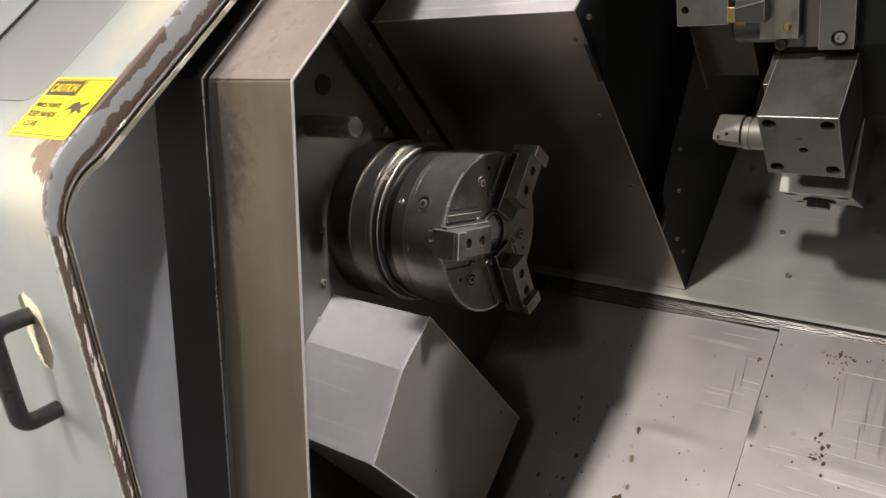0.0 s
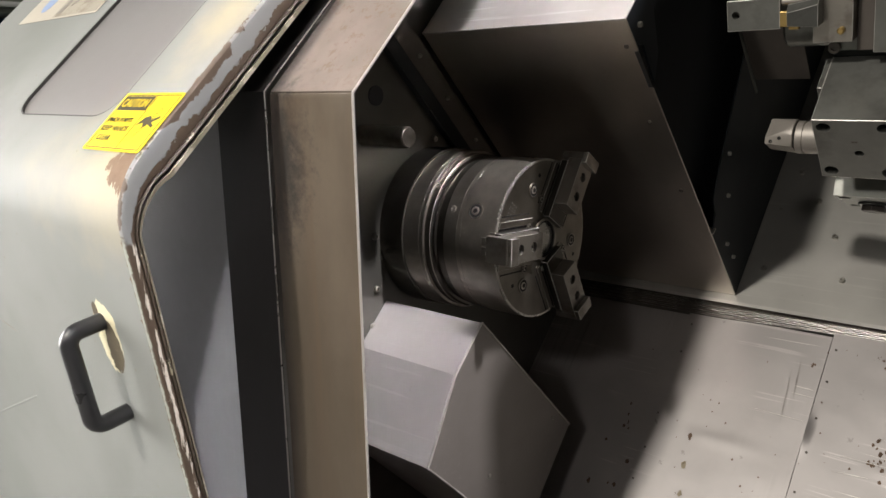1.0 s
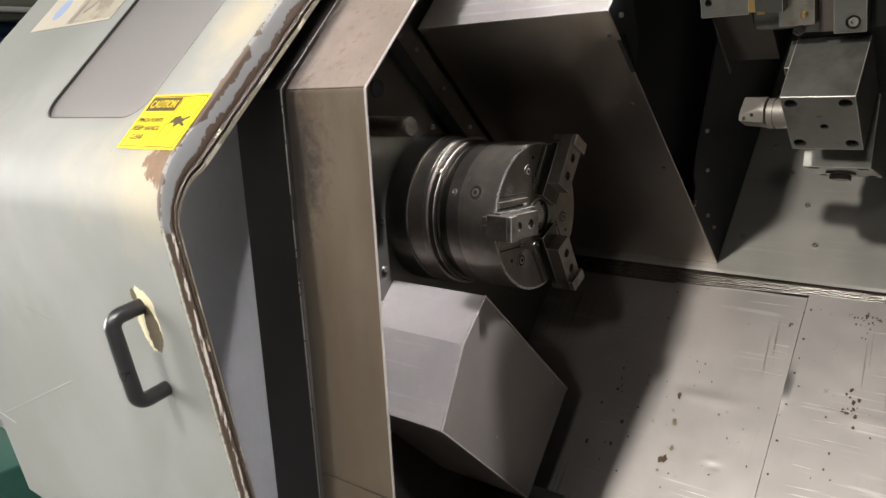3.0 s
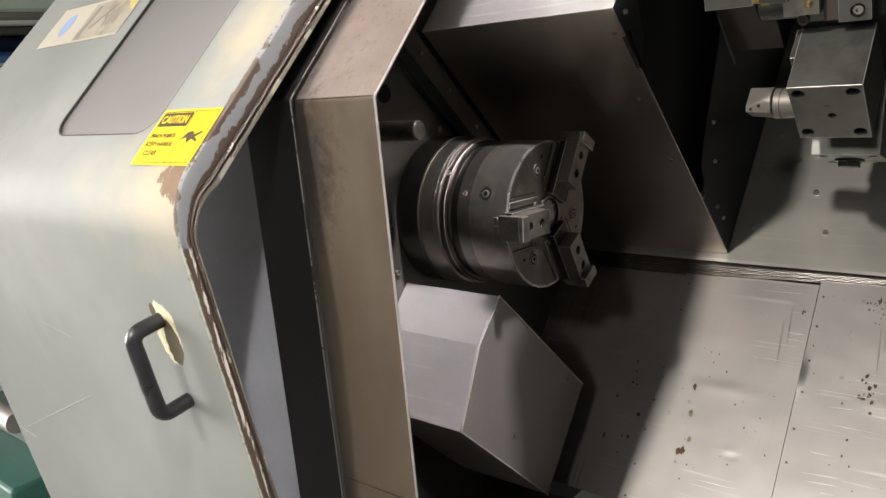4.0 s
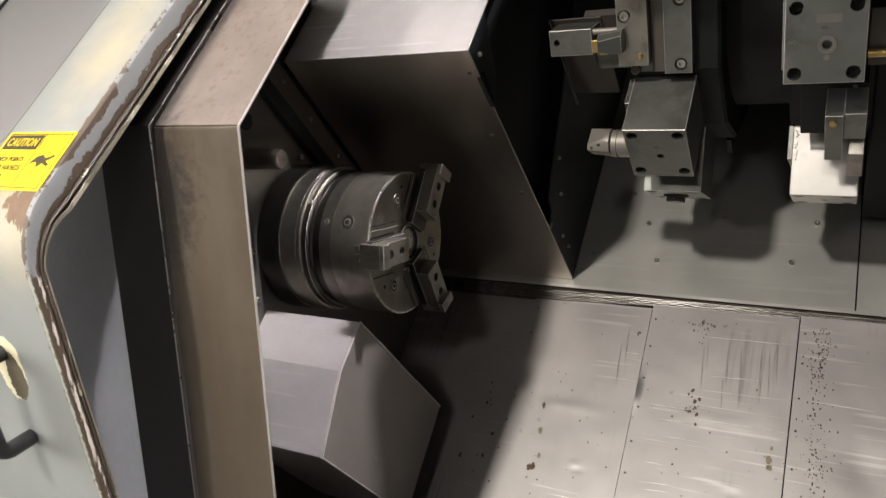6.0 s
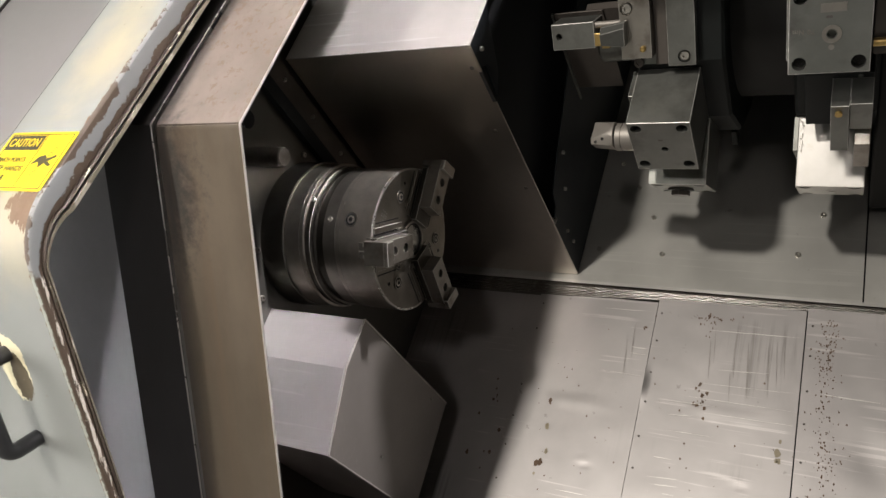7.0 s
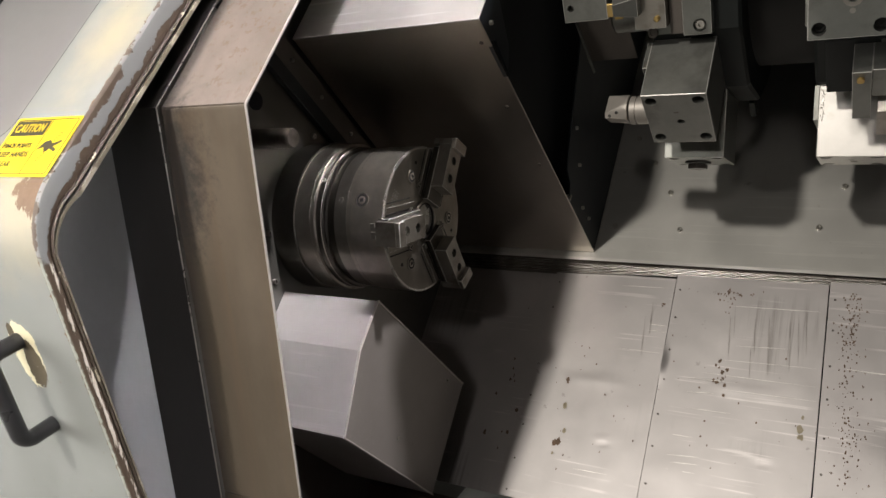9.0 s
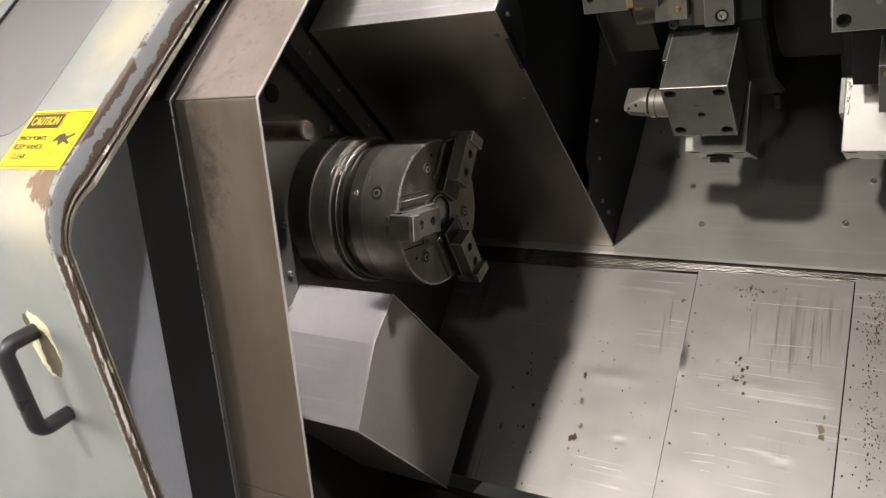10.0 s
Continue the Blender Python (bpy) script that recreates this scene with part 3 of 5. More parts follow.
spots(chute, "rust_staining", RUST, [(0.454, -0.225, 0.006, 0.014, 22, 0.0027), (0.451, -0.061, 0.010, 0.016, 22, 0.0018), (0.667, -0.10, 0.010, 0.045, 130, 0.0014),
                                  (0.675, -0.30, 0.014, 0.08, 150, 0.0014), (0.43, -0.05, 0.05, 0.004, 22, 0.0013), (0.321, -0.085, 0.004, 0.004, 5, 0.002),
                                  (0.157, -0.414, 0.003, 0.003, 2, 0.0045), (0.156, -0.284, 0.003, 0.004, 2, 0.004), (0.2, -0.3, 0.09, 0.12, 26, 0.0016),
                                  (0.02, -0.33, 0.02, 0.07, 12, 0.0035), (0.45, -0.3, 0.1, 0.1, 26, 0.0015)], "brown rust flecks")
spots(chute, "oil_staining", OILSPOT, [(0.601, -0.315, 0.003, 0.02, 4, 0.0055), (0.16, -0.35, 0.01, 0.05, 4, 0.004)], "dried tan oil drops")
GOUGES = [(0.448, -0.195, 0.619, -0.191), (0.416, -0.226, 0.622, -0.227), (0.454, -0.255, 0.622, -0.254), (0.391, -0.240, 0.484, -0.239), (0.383, -0.357, 0.420, -0.357),
          (0.377, -0.397, 0.441, -0.392), (0.386, -0.410, 0.437, -0.406), (0.381, -0.424, 0.433, -0.423), (0.474, -0.163, 0.570, -0.158), (0.401, -0.301, 0.485, -0.300),
          (0.449, -0.078, 0.619, -0.075), (0.298, -0.146, 0.334, -0.147), (0.299, -0.132, 0.333, -0.133), (0.243, -0.193, 0.334, -0.194), (0.225, -0.047, 0.328, -0.045),
          (0.206, -0.456, 0.274, -0.455), (0.663, -0.188, 0.765, -0.191), (0.395, -0.269, 0.448, -0.265)]
run_bm = bmesh.new()
for x0, u0, u1, w in ((0.456, -0.100, -0.186, 0.0013), (0.462, -0.072, -0.148, 0.0009), (0.503, -0.112, -0.175, 0.0010), (0.527, -0.098, -0.216, 0.0017), (0.500, -0.160, -0.228, 0.0008),
                      (0.564, -0.10, -0.206, 0.0011), (0.578, -0.085, -0.190, 0.0008), (0.590, -0.060, -0.165, 0.0007), (0.298, -0.080, -0.154, 0.0012), (0.288, -0.115, -0.205, 0.0008)):
    n, k = -0.034 + 0.0065 * sum(x0 > e for e in EDGES[1:]) + 0.00105, 10
    sides = [[run_bm.verts.new((x0 + 0.07 * (u0 - u1) * i / k + q * 1.3 * w * math.sin(math.pi * (0.04 + 0.92 * i / k)) * rnd.uniform(0.5, 1.1), u0 + (u1 - u0) * i / k, n)) for i in range(k + 1)] for q in (-1, 1)]
    for i in range(k):
        run_bm.faces.new((sides[0][i], sides[0][i + 1], sides[1][i + 1], sides[1][i]))
tagged(part("oil_runs", run_bm, mat("thin_oil_film", (0.37, 0.345, 0.325), 0.45, 0.8, 0.25, 40, 0), chute, "grey oil runs down the slope", m=BED), kind="stuff")
gouge_bm = bmesh.new()
for x0, u0, x1, u1 in GOUGES:   # bright scratches along the spindle, thin slivers that taper at both ends
    n = -0.034 + 0.0065 * sum(x0 > e for e in EDGES[1:]) + 0.0011
    w = rnd.uniform(0.0005, 0.0013)
    k = 8
    top = [gouge_bm.verts.new((x0 + (x1 - x0) * i / k, u0 + (u1 - u0) * i / k + w * math.sin(math.pi * i / k) * rnd.uniform(0.5, 1.2), n)) for i in range(k + 1)]
    low = [gouge_bm.verts.new((x0 + (x1 - x0) * i / k, u0 + (u1 - u0) * i / k - w * math.sin(math.pi * i / k) * rnd.uniform(0.5, 1.2) - 0.0001, n)) for i in range(k + 1)]
    for i in range(k):
        gouge_bm.faces.new((low[i], low[i + 1], top[i + 1], top[i]))
tagged(part("scratching", gouge_bm, mat("scratched_bare_steel", (0.74, 0.72, 0.68), 0.42, 0.5, 0.2, 30, 0), chute, "bright scratches along the spindle", m=BED), kind="stuff")
OILY_PIT = mat("oily_brown_trough", (0.060, 0.042, 0.034), 0.35, 0.2, 0.3, 6, 0.05)
pit = thing("chip_pit", (0.4, -0.1, 0.2), "dark oily chip trough below the sloping floor", "machine base")
part("trough", box(-0.5, RX, -0.42, 0.10, 0.18, 0.22), OILY_PIT, pit)
part("back_plate", box(-0.5, RX, 0.05, 0.07, 0.22, 0.45), OILY_PIT, pit)
part("front_plate", box(-0.5, RX, -0.42, -0.403, 0.22, 0.58), OILY_PIT, pit)

head = thing("headstock_wall", (-0.24, 0, 0.5), "dark grey steel wall round the spindle", "machine wall")
part("plate", prism([(-0.394, 0.2), (-0.394, 1.280), (0.20, 1.874), (1.2, 1.874), (1.2, 0.2)], -0.24, -0.225), HEADWALL, head)
part("sealing_strip", box(-0.225, -0.217, -0.03, 0.012, 0.30, 0.86), DARK, head, m=BED, bevel=0.001)
part("sealing_strip", box(-0.225, -0.211, -0.060, -0.034, 0.30, 0.86), BLACK, head, m=BED, bevel=0.001)
screws(head, [Matrix.Translation((-0.217, *p)) @ TO_X for p in [tuple((BED @ Vector((0, -0.010, n)))[1:]) for n in (0.47, 0.58, 0.68, 0.77)]], 0.004, 0.004)
screws(head, [Matrix.Translation((-0.225, *p)) @ TO_X for p in ((-0.149, 0.962), (-0.148, 1.05), (0.005, 1.20), (-0.16, 0.90), (-0.152, 1.34))], 0.0055, 0.005)
# flat black disc standing for a dark round hole in the wall
part("plug", disc(0.016, 0.002, 28), BLACK, head, "black disc for the shade of a round hole", m=Matrix.Translation((-0.225, -0.135, 1.277)) @ TO_X, smooth=True)
part("stop_rod", lathe([(-0.225, 0.0165), (-0.132, 0.0165), (-0.129, 0.0145)], 40), JAW, head, "round steel stop rod", m=Matrix.Translation((0, -0.163, 1.216)), smooth=True)
part("stop_rod_end", lathe([(-0.1288, 0.0143), (-0.1276, 0.0143)], 40), JAW, head, "bright turned end of the rod", m=Matrix.Translation((0, -0.163, 1.216)), smooth=True)

enc = thing("enclosure", (0.6, 0.6, 0), "dark sheet steel shell of the lathe", "machine shell")
part("end_wall", box(RX, RX + 0.02, -0.40, 1.3, 0.2, 1.9), BLACK, enc)
part("roof", box(-0.24, RX, 0.21, 1.3, 1.88, 1.9), BLACK, enc)
# two unseen sheets added to keep lamps off the chute, bed and tool blocks
part("unseen_light_block", box(0.29, RX, 0.114, 0.90, 0.930, 0.942), BLACK, enc, m=BED)
part("unseen_light_shelf", box(0.52, RX, -0.015, 0.113, 0.930, 0.942), BLACK, enc, m=BED)
part("back", box(-0.24, RX, 1.28, 1.3, 0.2, 1.9), BLACK, enc)
part("front_apron", box(0.008, RX, -0.42, -0.404, 0.1, 0.56), PAINT_PANEL, enc)

# box of the way cover beside the headstock
cov = thing("way_cover_box", (0, 0.3, 1.1), "dark oily sheet steel box cover overhanging the bed", "machine cover")
# solid black core; its end face stands for the shaded open inside
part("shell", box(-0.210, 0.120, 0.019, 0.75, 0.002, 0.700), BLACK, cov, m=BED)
part("under_sheet", box(-0.210, 0.156, 0.016, 0.0185, 0.002, 0.7015), mat("oily_under_sheet", (0.62, 0.56, 0.50), 0.30, 0.97, 0.08, 4, 0.008, rough_var=0.05), cov, "brownish oily under side", m=BED, bevel=0.0008)
part("top_sheet", box(-0.210, 0.1565, 0.0145, 0.75, 0.7025, 0.7055), TOPSHEET, cov, "bright stainless top sheet", m=BED, bevel=0.0008)
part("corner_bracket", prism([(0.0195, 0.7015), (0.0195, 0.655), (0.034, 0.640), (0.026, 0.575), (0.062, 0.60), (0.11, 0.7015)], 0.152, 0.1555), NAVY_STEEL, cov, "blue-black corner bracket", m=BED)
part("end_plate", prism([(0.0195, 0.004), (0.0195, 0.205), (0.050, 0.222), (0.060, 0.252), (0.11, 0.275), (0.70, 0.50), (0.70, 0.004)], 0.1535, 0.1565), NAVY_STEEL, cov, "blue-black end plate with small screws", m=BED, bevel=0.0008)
part("end_lip", box(0.1485, 0.1600, 0.0165, 0.030, 0.206, 0.2085), JAW, cov, "bright folded lip", m=BED)
part("edge_slot", box(0.1500, 0.1566, 0.0155, 0.0190, 0.575, 0.645), HOLE, cov, m=BED)
screws(cov, [on_bed(0.1555, 0.040, 0.672) @ TO_X, on_bed(0.1565, 0.048, 0.133) @ TO_X, on_bed(0.1565, 0.052, 0.085) @ TO_X, on_bed(0.1565, 0.106, 0.205) @ TO_X, on_bed(0.1565, 0.155, 0.265) @ TO_X], 0.004, 0.005)
screws(cov, [on_face(0.016, x, n) for x, n in ((0.141, 0.655), (0.128, 0.50), (0.133, 0.33))], 0.0035, 0.0012, DARK)

# hood below the chuck, folded from three sheets
hood = thing("coolant_hood", (-0.12, -0.1, 0.5), "grey sheet steel hood with folded edges below the chuck", "machine cover")
out = [(-0.357, 0.085), (-0.357, 0.457), (-0.449, 0.457), (-0.582, 0.415), (-0.582, 0.075)]
# end sheet darker and browner than the rest: shade on this side painted in
part("end_sheet", prism(out, -0.024, -0.021), sheet_steel("shaded_end_sheet", (0.29, 0.265, 0.247), (0.16, 0.145, 0.125), 0.42, 0.5, 0.08, 0.15, 0.12), hood, m=BED, bevel=0.0014, wear=WEAR)
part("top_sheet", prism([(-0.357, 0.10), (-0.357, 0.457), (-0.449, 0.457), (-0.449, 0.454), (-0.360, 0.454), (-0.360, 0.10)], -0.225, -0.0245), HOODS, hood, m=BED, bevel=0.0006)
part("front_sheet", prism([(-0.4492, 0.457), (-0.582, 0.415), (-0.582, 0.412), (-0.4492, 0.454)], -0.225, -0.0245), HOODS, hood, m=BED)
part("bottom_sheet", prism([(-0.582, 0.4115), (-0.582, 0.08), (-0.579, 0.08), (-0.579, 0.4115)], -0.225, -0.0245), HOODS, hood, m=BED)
# pale bar along the folds, drawn in as their highlight
part("fold", tube([(-0.0205, u, n) for u, n in (out[0], out[1], out[2], out[3], out[4])], 0.0015, 8), RIM, hood, "rubbed fold, its bright highlight put in", m=BED)
screws(hood, [on_bed(-0.021, u, n) @ TO_X for u, n in ((-0.375, 0.15), (-0.53, 0.26))], 0.003, 0.002)

# ---------------------------------------------------------------- front frame
post = thing("door_frame_post", (-0.07, -0.4, 0.6), "oil-stained tan steel post of the door opening", "machine frame")
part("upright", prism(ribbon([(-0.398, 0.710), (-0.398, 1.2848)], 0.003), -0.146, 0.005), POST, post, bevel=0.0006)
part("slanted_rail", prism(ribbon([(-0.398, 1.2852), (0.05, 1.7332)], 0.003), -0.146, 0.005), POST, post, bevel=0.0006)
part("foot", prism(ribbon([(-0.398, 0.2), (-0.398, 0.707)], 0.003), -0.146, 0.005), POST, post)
# paler strip added as the highlight along the post's edge
part("rim", prism(ribbon([(-0.3985, 0.2), (-0.3985, 1.2848), (0.05, 1.7332)], 0.0034), 0.0052, 0.0074), RIM, post, "rubbed rim, its bright edge highlight put in", bevel=0.0006)
part("fold", box(-0.146, 0.005, -0.3990, -0.3975, 1.2840, 1.2858), POST, post)
strip = thing("wiper_strip", (-0.19, -0.41, 0.6), "black steel strip with a thin bright lip beside the post", "machine frame")
part("plate", prism(ribbon([(-0.408, 0.2), (-0.408, 1.287), (0.05, 1.745)], 0.003), -0.249, -0.1438), STRIP, strip)
part("lip", prism(ribbon([(-0.4095, 0.2), (-0.4095, 1.2876), (0.05, 1.7471)], 0.002), -0.1441, -0.1431), RIMSTEEL, strip, "thin bright lip")
front = thing("front_panel", (-0.8, -0.42, 0.2), "dusty pale green painted front panel behind the door", "machine panel")
part("upright_sheet", prism(ribbon([(-0.404, 0.2), (-0.404, 1.284)], 0.003), -0.98, -0.225), PAINT_PANEL, front)
part("slanted_sheet", prism(ribbon([(-0.404, 1.2845), (0.05, 1.7385)], 0.003), -0.98, -0.225), PAINT_PANEL, front)

# ---------------------------------------------------------------- door
DX0, DX1 = -1.02, -0.136
FOOT = Vector((-0.535, 0.62))
LO, UP = Vector((-0.1541, 0.988)), Vector((0.7194, 0.6946))   # along the lower and the slanted face
N_LO, N_UP = Vector((LO.y, -LO.x)), Vector((UP.y, -UP.x))     # into the machine


def door_line(off, top=0.72):
    """Outline of the door from below to above: lower face, rounded bend, slanted face, moved inwards by off."""
    a, b, r = FOOT, Vector((-0.20, 1.597)), 0.11
    k = ((b - a).x * UP.y - (b - a).y * UP.x) / (LO.x * UP.y - LO.y * UP.x)
    c, run = a + LO * k, r * math.tan(LO.angle(UP) / 2)
    p0, p1 = c - LO * run, c + UP * run
    centre = p0 + N_LO * r
    thin = 0.44   # the lower face is thinner than the slanted one
    a0, a1 = math.atan2(-N_LO.y, -N_LO.x), math.atan2(-N_UP.y, -N_UP.x)
    if a1 - a0 > math.pi:
        a1 -= 2 * math.pi
    if a0 - a1 > math.pi:
        a1 += 2 * math.pi
    pts = [p0 - LO * (0.70 - 0.025 * i) + N_LO * off * thin for i in range(0, 28, 4)]
    pts += [centre + Vector((math.cos(a0 + (a1 - a0) * i / 16), math.sin(a0 + (a1 - a0) * i / 16))) * (r - off * (thin + (1 - thin) * i / 16)) for i in range(17)]
    pts += [p1 + UP * top * i / 6 + N_UP * off for i in range(1, 7)] if top else []
    return [tuple(p) for p in pts]


BEND_TOP = Vector((-0.20, 1.597)) - UP * 0.542
SKIN_0 = (Vector(door_line(0.0, 0)[-1]) - BEND_TOP).dot(UP)   # where the slanted face begins


def on_slant(x, s, lift=0.0):
    """Pose on the slanted face: local x along the spindle, y up the face, z out of it; s from the bend."""
    p = BEND_TOP + UP * s - N_UP * lift
    return Matrix(((1, 0, 0, x), (0, UP.x, -N_UP.x, p.x), (0, UP.y, -N_UP.y, p.y), (0, 0, 0, 1)))


def on_low(x, z, lift=0.0):
    """Pose on the lower face at the height z."""
    a = FOOT
    p = a + LO * ((z - a.y) / LO.y) - N_LO * lift
    return Matrix(((1, 0, 0, x), (0, LO.x, -N_LO.x, p.x), (0, LO.y, -N_LO.y, p.y), (0, 0, 0, 1)))


def rounded(x0, x1, y0, y1, r, k=6):
    pts = []
    for cx, cy, a in ((x1 - r, y1 - r, 0), (x0 + r, y1 - r, 90), (x0 + r, y0 + r, 180), (x1 - r, y0 + r, 270)):
        pts += [(cx + r * math.cos(radians(a + 90 * i / k)), cy + r * math.sin(radians(a + 90 * i / k))) for i in range(k + 1)]
    return pts


def pierced(outer, inner, thick):
    """A flat sheet at z = 0 with one opening."""
    bm = bmesh.new()
    loops = [[bm.verts.new((x, y, 0)) for x, y in ring] for ring in (outer, inner)]
    edges = [bm.edges.new((ring[i], ring[(i + 1) % len(ring)])) for ring in loops for i in range(len(ring))]
    bmesh.ops.triangle_fill(bm, use_beauty=True, edges=edges, normal=(0, 0, 1))
    for ring in loops:
        low = [bm.verts.new(v.co - Vector((0, 0, thick))) for v in ring]
        for i in range(len(ring)):
            j = (i + 1) % len(ring)
            bm.faces.new((ring[i], low[i], low[j], ring[j]))
    return bm


def flat(points, h, bm=None):
    """A thin sheet of an outline, from z = 0 to h."""
    bm = bm or bmesh.new()
    a, b = [bm.verts.new((x, y, 0)) for x, y in points], [bm.verts.new((x, y, h)) for x, y in points]
    bm.faces.new(a[::-1]), bm.faces.new(b)
    for i in range(len(a)):
        j = (i + 1) % len(a)
        bm.faces.new((a[i], a[j], b[j], b[i]))
    return bm


def flange(cross, material, name, label):
    """The door's edge: a run of (x, off) across, carried along the door's outline, with v from 0 to 1 across it."""
    bm = bmesh.new()
    uv = bm.loops.layers.uv.new("UVMap")
    lines = [door_line(off) for x, off in cross]
    rows = [[bm.verts.new((x, *p)) for p in ln] for (x, off), ln in zip(cross, lines)]
    for i in range(len(rows) - 1):
        for j in range(len(rows[0]) - 1):
            f = bm.faces.new((rows[i][j], rows[i + 1][j], rows[i + 1][j + 1], rows[i][j + 1]))
            for lp, (a, b) in zip(f.loops, ((i, j), (i + 1, j), (i + 1, j + 1), (i, j + 1))):
                lp[uv].uv = (b / len(rows[0]), (cross[a][1] - cross[0][1]) / (cross[-1][1] - cross[0][1]))
    return part(name, bm, material, door, label, smooth=True)


door = thing("sliding_door", (-0.58, -0.5, 0.34), "pale sage painted sliding door, slid open, with chipped worn edge", "machine door")
part("lower_skin", prism(door_line(0.0, 0) + door_line(0.004, 0)[::-1], DX0, DX1 - 0.006), DOOR_PAINT, door, smooth=True)
WIN = rounded(-0.568, -0.277, 0.057, 0.60, 0.042)
part("upper_skin", pierced([(DX0, SKIN_0), (DX1 - 0.006, SKIN_0), (DX1 - 0.006, 0.72), (DX0, 0.72)], WIN, 0.004), DOOR_PAINT, door, m=on_slant(0, 0))
window = part("window", flat(rounded(-0.578, -0.267, 0.047, 0.61, 0.047), 0.004), PANE, door, "grey matt polycarbonate window", m=on_slant(0, 0, -0.0085))
part("gasket", pierced(rounded(-0.5675, -0.2775, 0.0575, 0.5995, 0.0415), rounded(-0.5652, -0.2798, 0.0598, 0.5972, 0.0392), 0.004), RUBBER, window, "thin black gasket", m=on_slant(0, 0, -0.0005))
E0 = DX1
flange([(E0 - 0.0062, 0.0), (E0 - 0.003, 0.0006), (E0 - 0.0008, 0.0025), (E0, 0.006), (E0, 0.013), (E0, 0.021), (E0 - 0.0005, 0.028), (E0 - 0.002, 0.0315)],
       EDGE_PAINT, "edge_flange", "grey primer edge, chipped to brown filler")
flange([(E0 - 0.002, 0.0315), (E0 + 0.002, 0.0318), (E0 + 0.0035, 0.0335), (E0 + 0.002, 0.0355), (E0 - 0.002, 0.036)], BROWN, "edge_lip", "worn brown lip")
flange([(E0 - 0.002, 0.036), (E0 - 0.008, 0.0361), (E0 - 0.008, 0.0388), (E0 - 0.001, 0.039)], RUBBER, "seal_groove", "black rubber in a groove")
flange([(E0 - 0.001, 0.039), (E0 + 0.003, 0.0395), (E0 + 0.003, 0.0445), (E0 - 0.001, 0.046), (E0 - 0.02, 0.0465)], mat("olive_lip", (0.20, 0.175, 0.13), 0.5, 0.2, 0.3, 14, 0.1,
       second=(0.42, 0.38, 0.30), second_scale=20, second_edge=(0.56, 0.6)), "outer_lip", "olive metal lip with bare patches")
part("inner_skin", prism(door_line(0.0465) + door_line(0.049)[::-1], DX0, E0 - 0.020), PAINT_PANEL, door, smooth=True)

# handle
a, b = on_low(-0.250, 1.014), on_low(-0.247, 0.889)
top, low, lift = a.translation, b.translation, Vector((0, -N_LO.x, -N_LO.y)) * 0.046
arc = [top]
d = (low - top).normalized()
for i in range(9):
    t = math.pi / 2 * i / 8
    arc.append(top + lift - lift.normalized() * 0.016 * (1 - math.sin(t)) + d * 0.016 * (1 - math.cos(t)))
for i in range(9):
    t = math.pi / 2 * i / 8
    arc.append(low + lift - lift.normalized() * 0.016 * (1 - math.cos(t)) - d * 0.016 * (1 - math.sin(t)))
arc.append(low)
grip = part("handle", tube(arc, 0.0112, 18), PLASTIC, door, "black plastic bow handle", smooth=True)
part("washer", disc(0.011, 0.0012), CREAM, grip, "cream paint ring", m=on_low(-0.250, 1.014, 0.0002))

# scratches and a fold in the lower face
for a, b, w in (((-0.672, 0.947), (-0.62, 0.942), 0.0007), ((-0.62, 0.942), (-0.566, 0.934), 0.0012), ((-1.01, 0.642), (-0.936, 0.635), 0.0014)):
    pa, pb = on_low(a[0], a[1], 0.0003).translation, on_low(b[0], b[1], 0.0003).translation
    part("scratch", tube([pa, (pa + pb) / 2, pb], w / 2, 6), GREY_INK, door)
ridge = [on_low(x, z, -0.0056).translation for x, z in ((-0.975, 0.648), (-0.84, 0.706), (-0.70, 0.766), (-0.573, 0.82))]
part("dent_ridge", tube(ridge, 0.0060, 24), DOOR_PAINT, door, smooth=True)

# warning label
label = thing("warning_label", tuple(on_slant(-0.205, 0.05).translation), "yellow caution label with black print on the door", "label")
L0 = on_slant(-0.272, 0.005, 0.0008)
part("sheet", flat(rounded(0, 0.132, 0, 0.092, 0.003, 3), 0.0004), YELLOW, label, m=L0)
for x0, x1, y0, y1 in ((0.005, 0.127, 0.0035, 0.0048), (0.005, 0.127, 0.0872, 0.0885), (0.005, 0.0063, 0.0049, 0.0871), (0.1257, 0.127, 0.0049, 0.0871), (0.0765, 0.0777, 0.0049, 0.0871)):
    part("rule", box(x0, x1, y0, y1, 0.0004, 0.0006), INK, label, m=L0)
part("banner", box(0.007, 0.074, 0.063, 0.086, 0.0004, 0.0007), INK, label, m=L0)
writing("CAUTION", 0.0140, "banner_text", YELLOW, label, L0 @ Matrix.Translation((0.0100, 0.0685, 0.0009)) @ Matrix.Diagonal((0.88, 1.30, 1, 1)), "yellow capitals")
for text, y in (("PINCH POINTS", 0.044), ("KEEP HANDS", 0.030), ("CLEAR", 0.0155)):
    writing(text, 0.0095 if len(text) > 10 else 0.0110, "text_line", INK, label, L0 @ Matrix.Translation((0.008 if len(text) > 5 else 0.014, y, 0.0006)) @ Matrix.Diagonal((0.82 if len(text) > 10 else 0.88, 1.05, 1, 1)), "black capitals")
part("symbol", flat([(0.080, 0.040), (0.088, 0.052), (0.098, 0.055), (0.105, 0.049), (0.118, 0.055), (0.121, 0.052), (0.109, 0.045), (0.119, 0.040), (0.116, 0.037), (0.104, 0.042), (0.098, 0.036), (0.092, 0.044)], 0.0003),
     INK, label, "black pictogram", m=L0 @ Matrix.Translation((0, 0, 0.0004)))
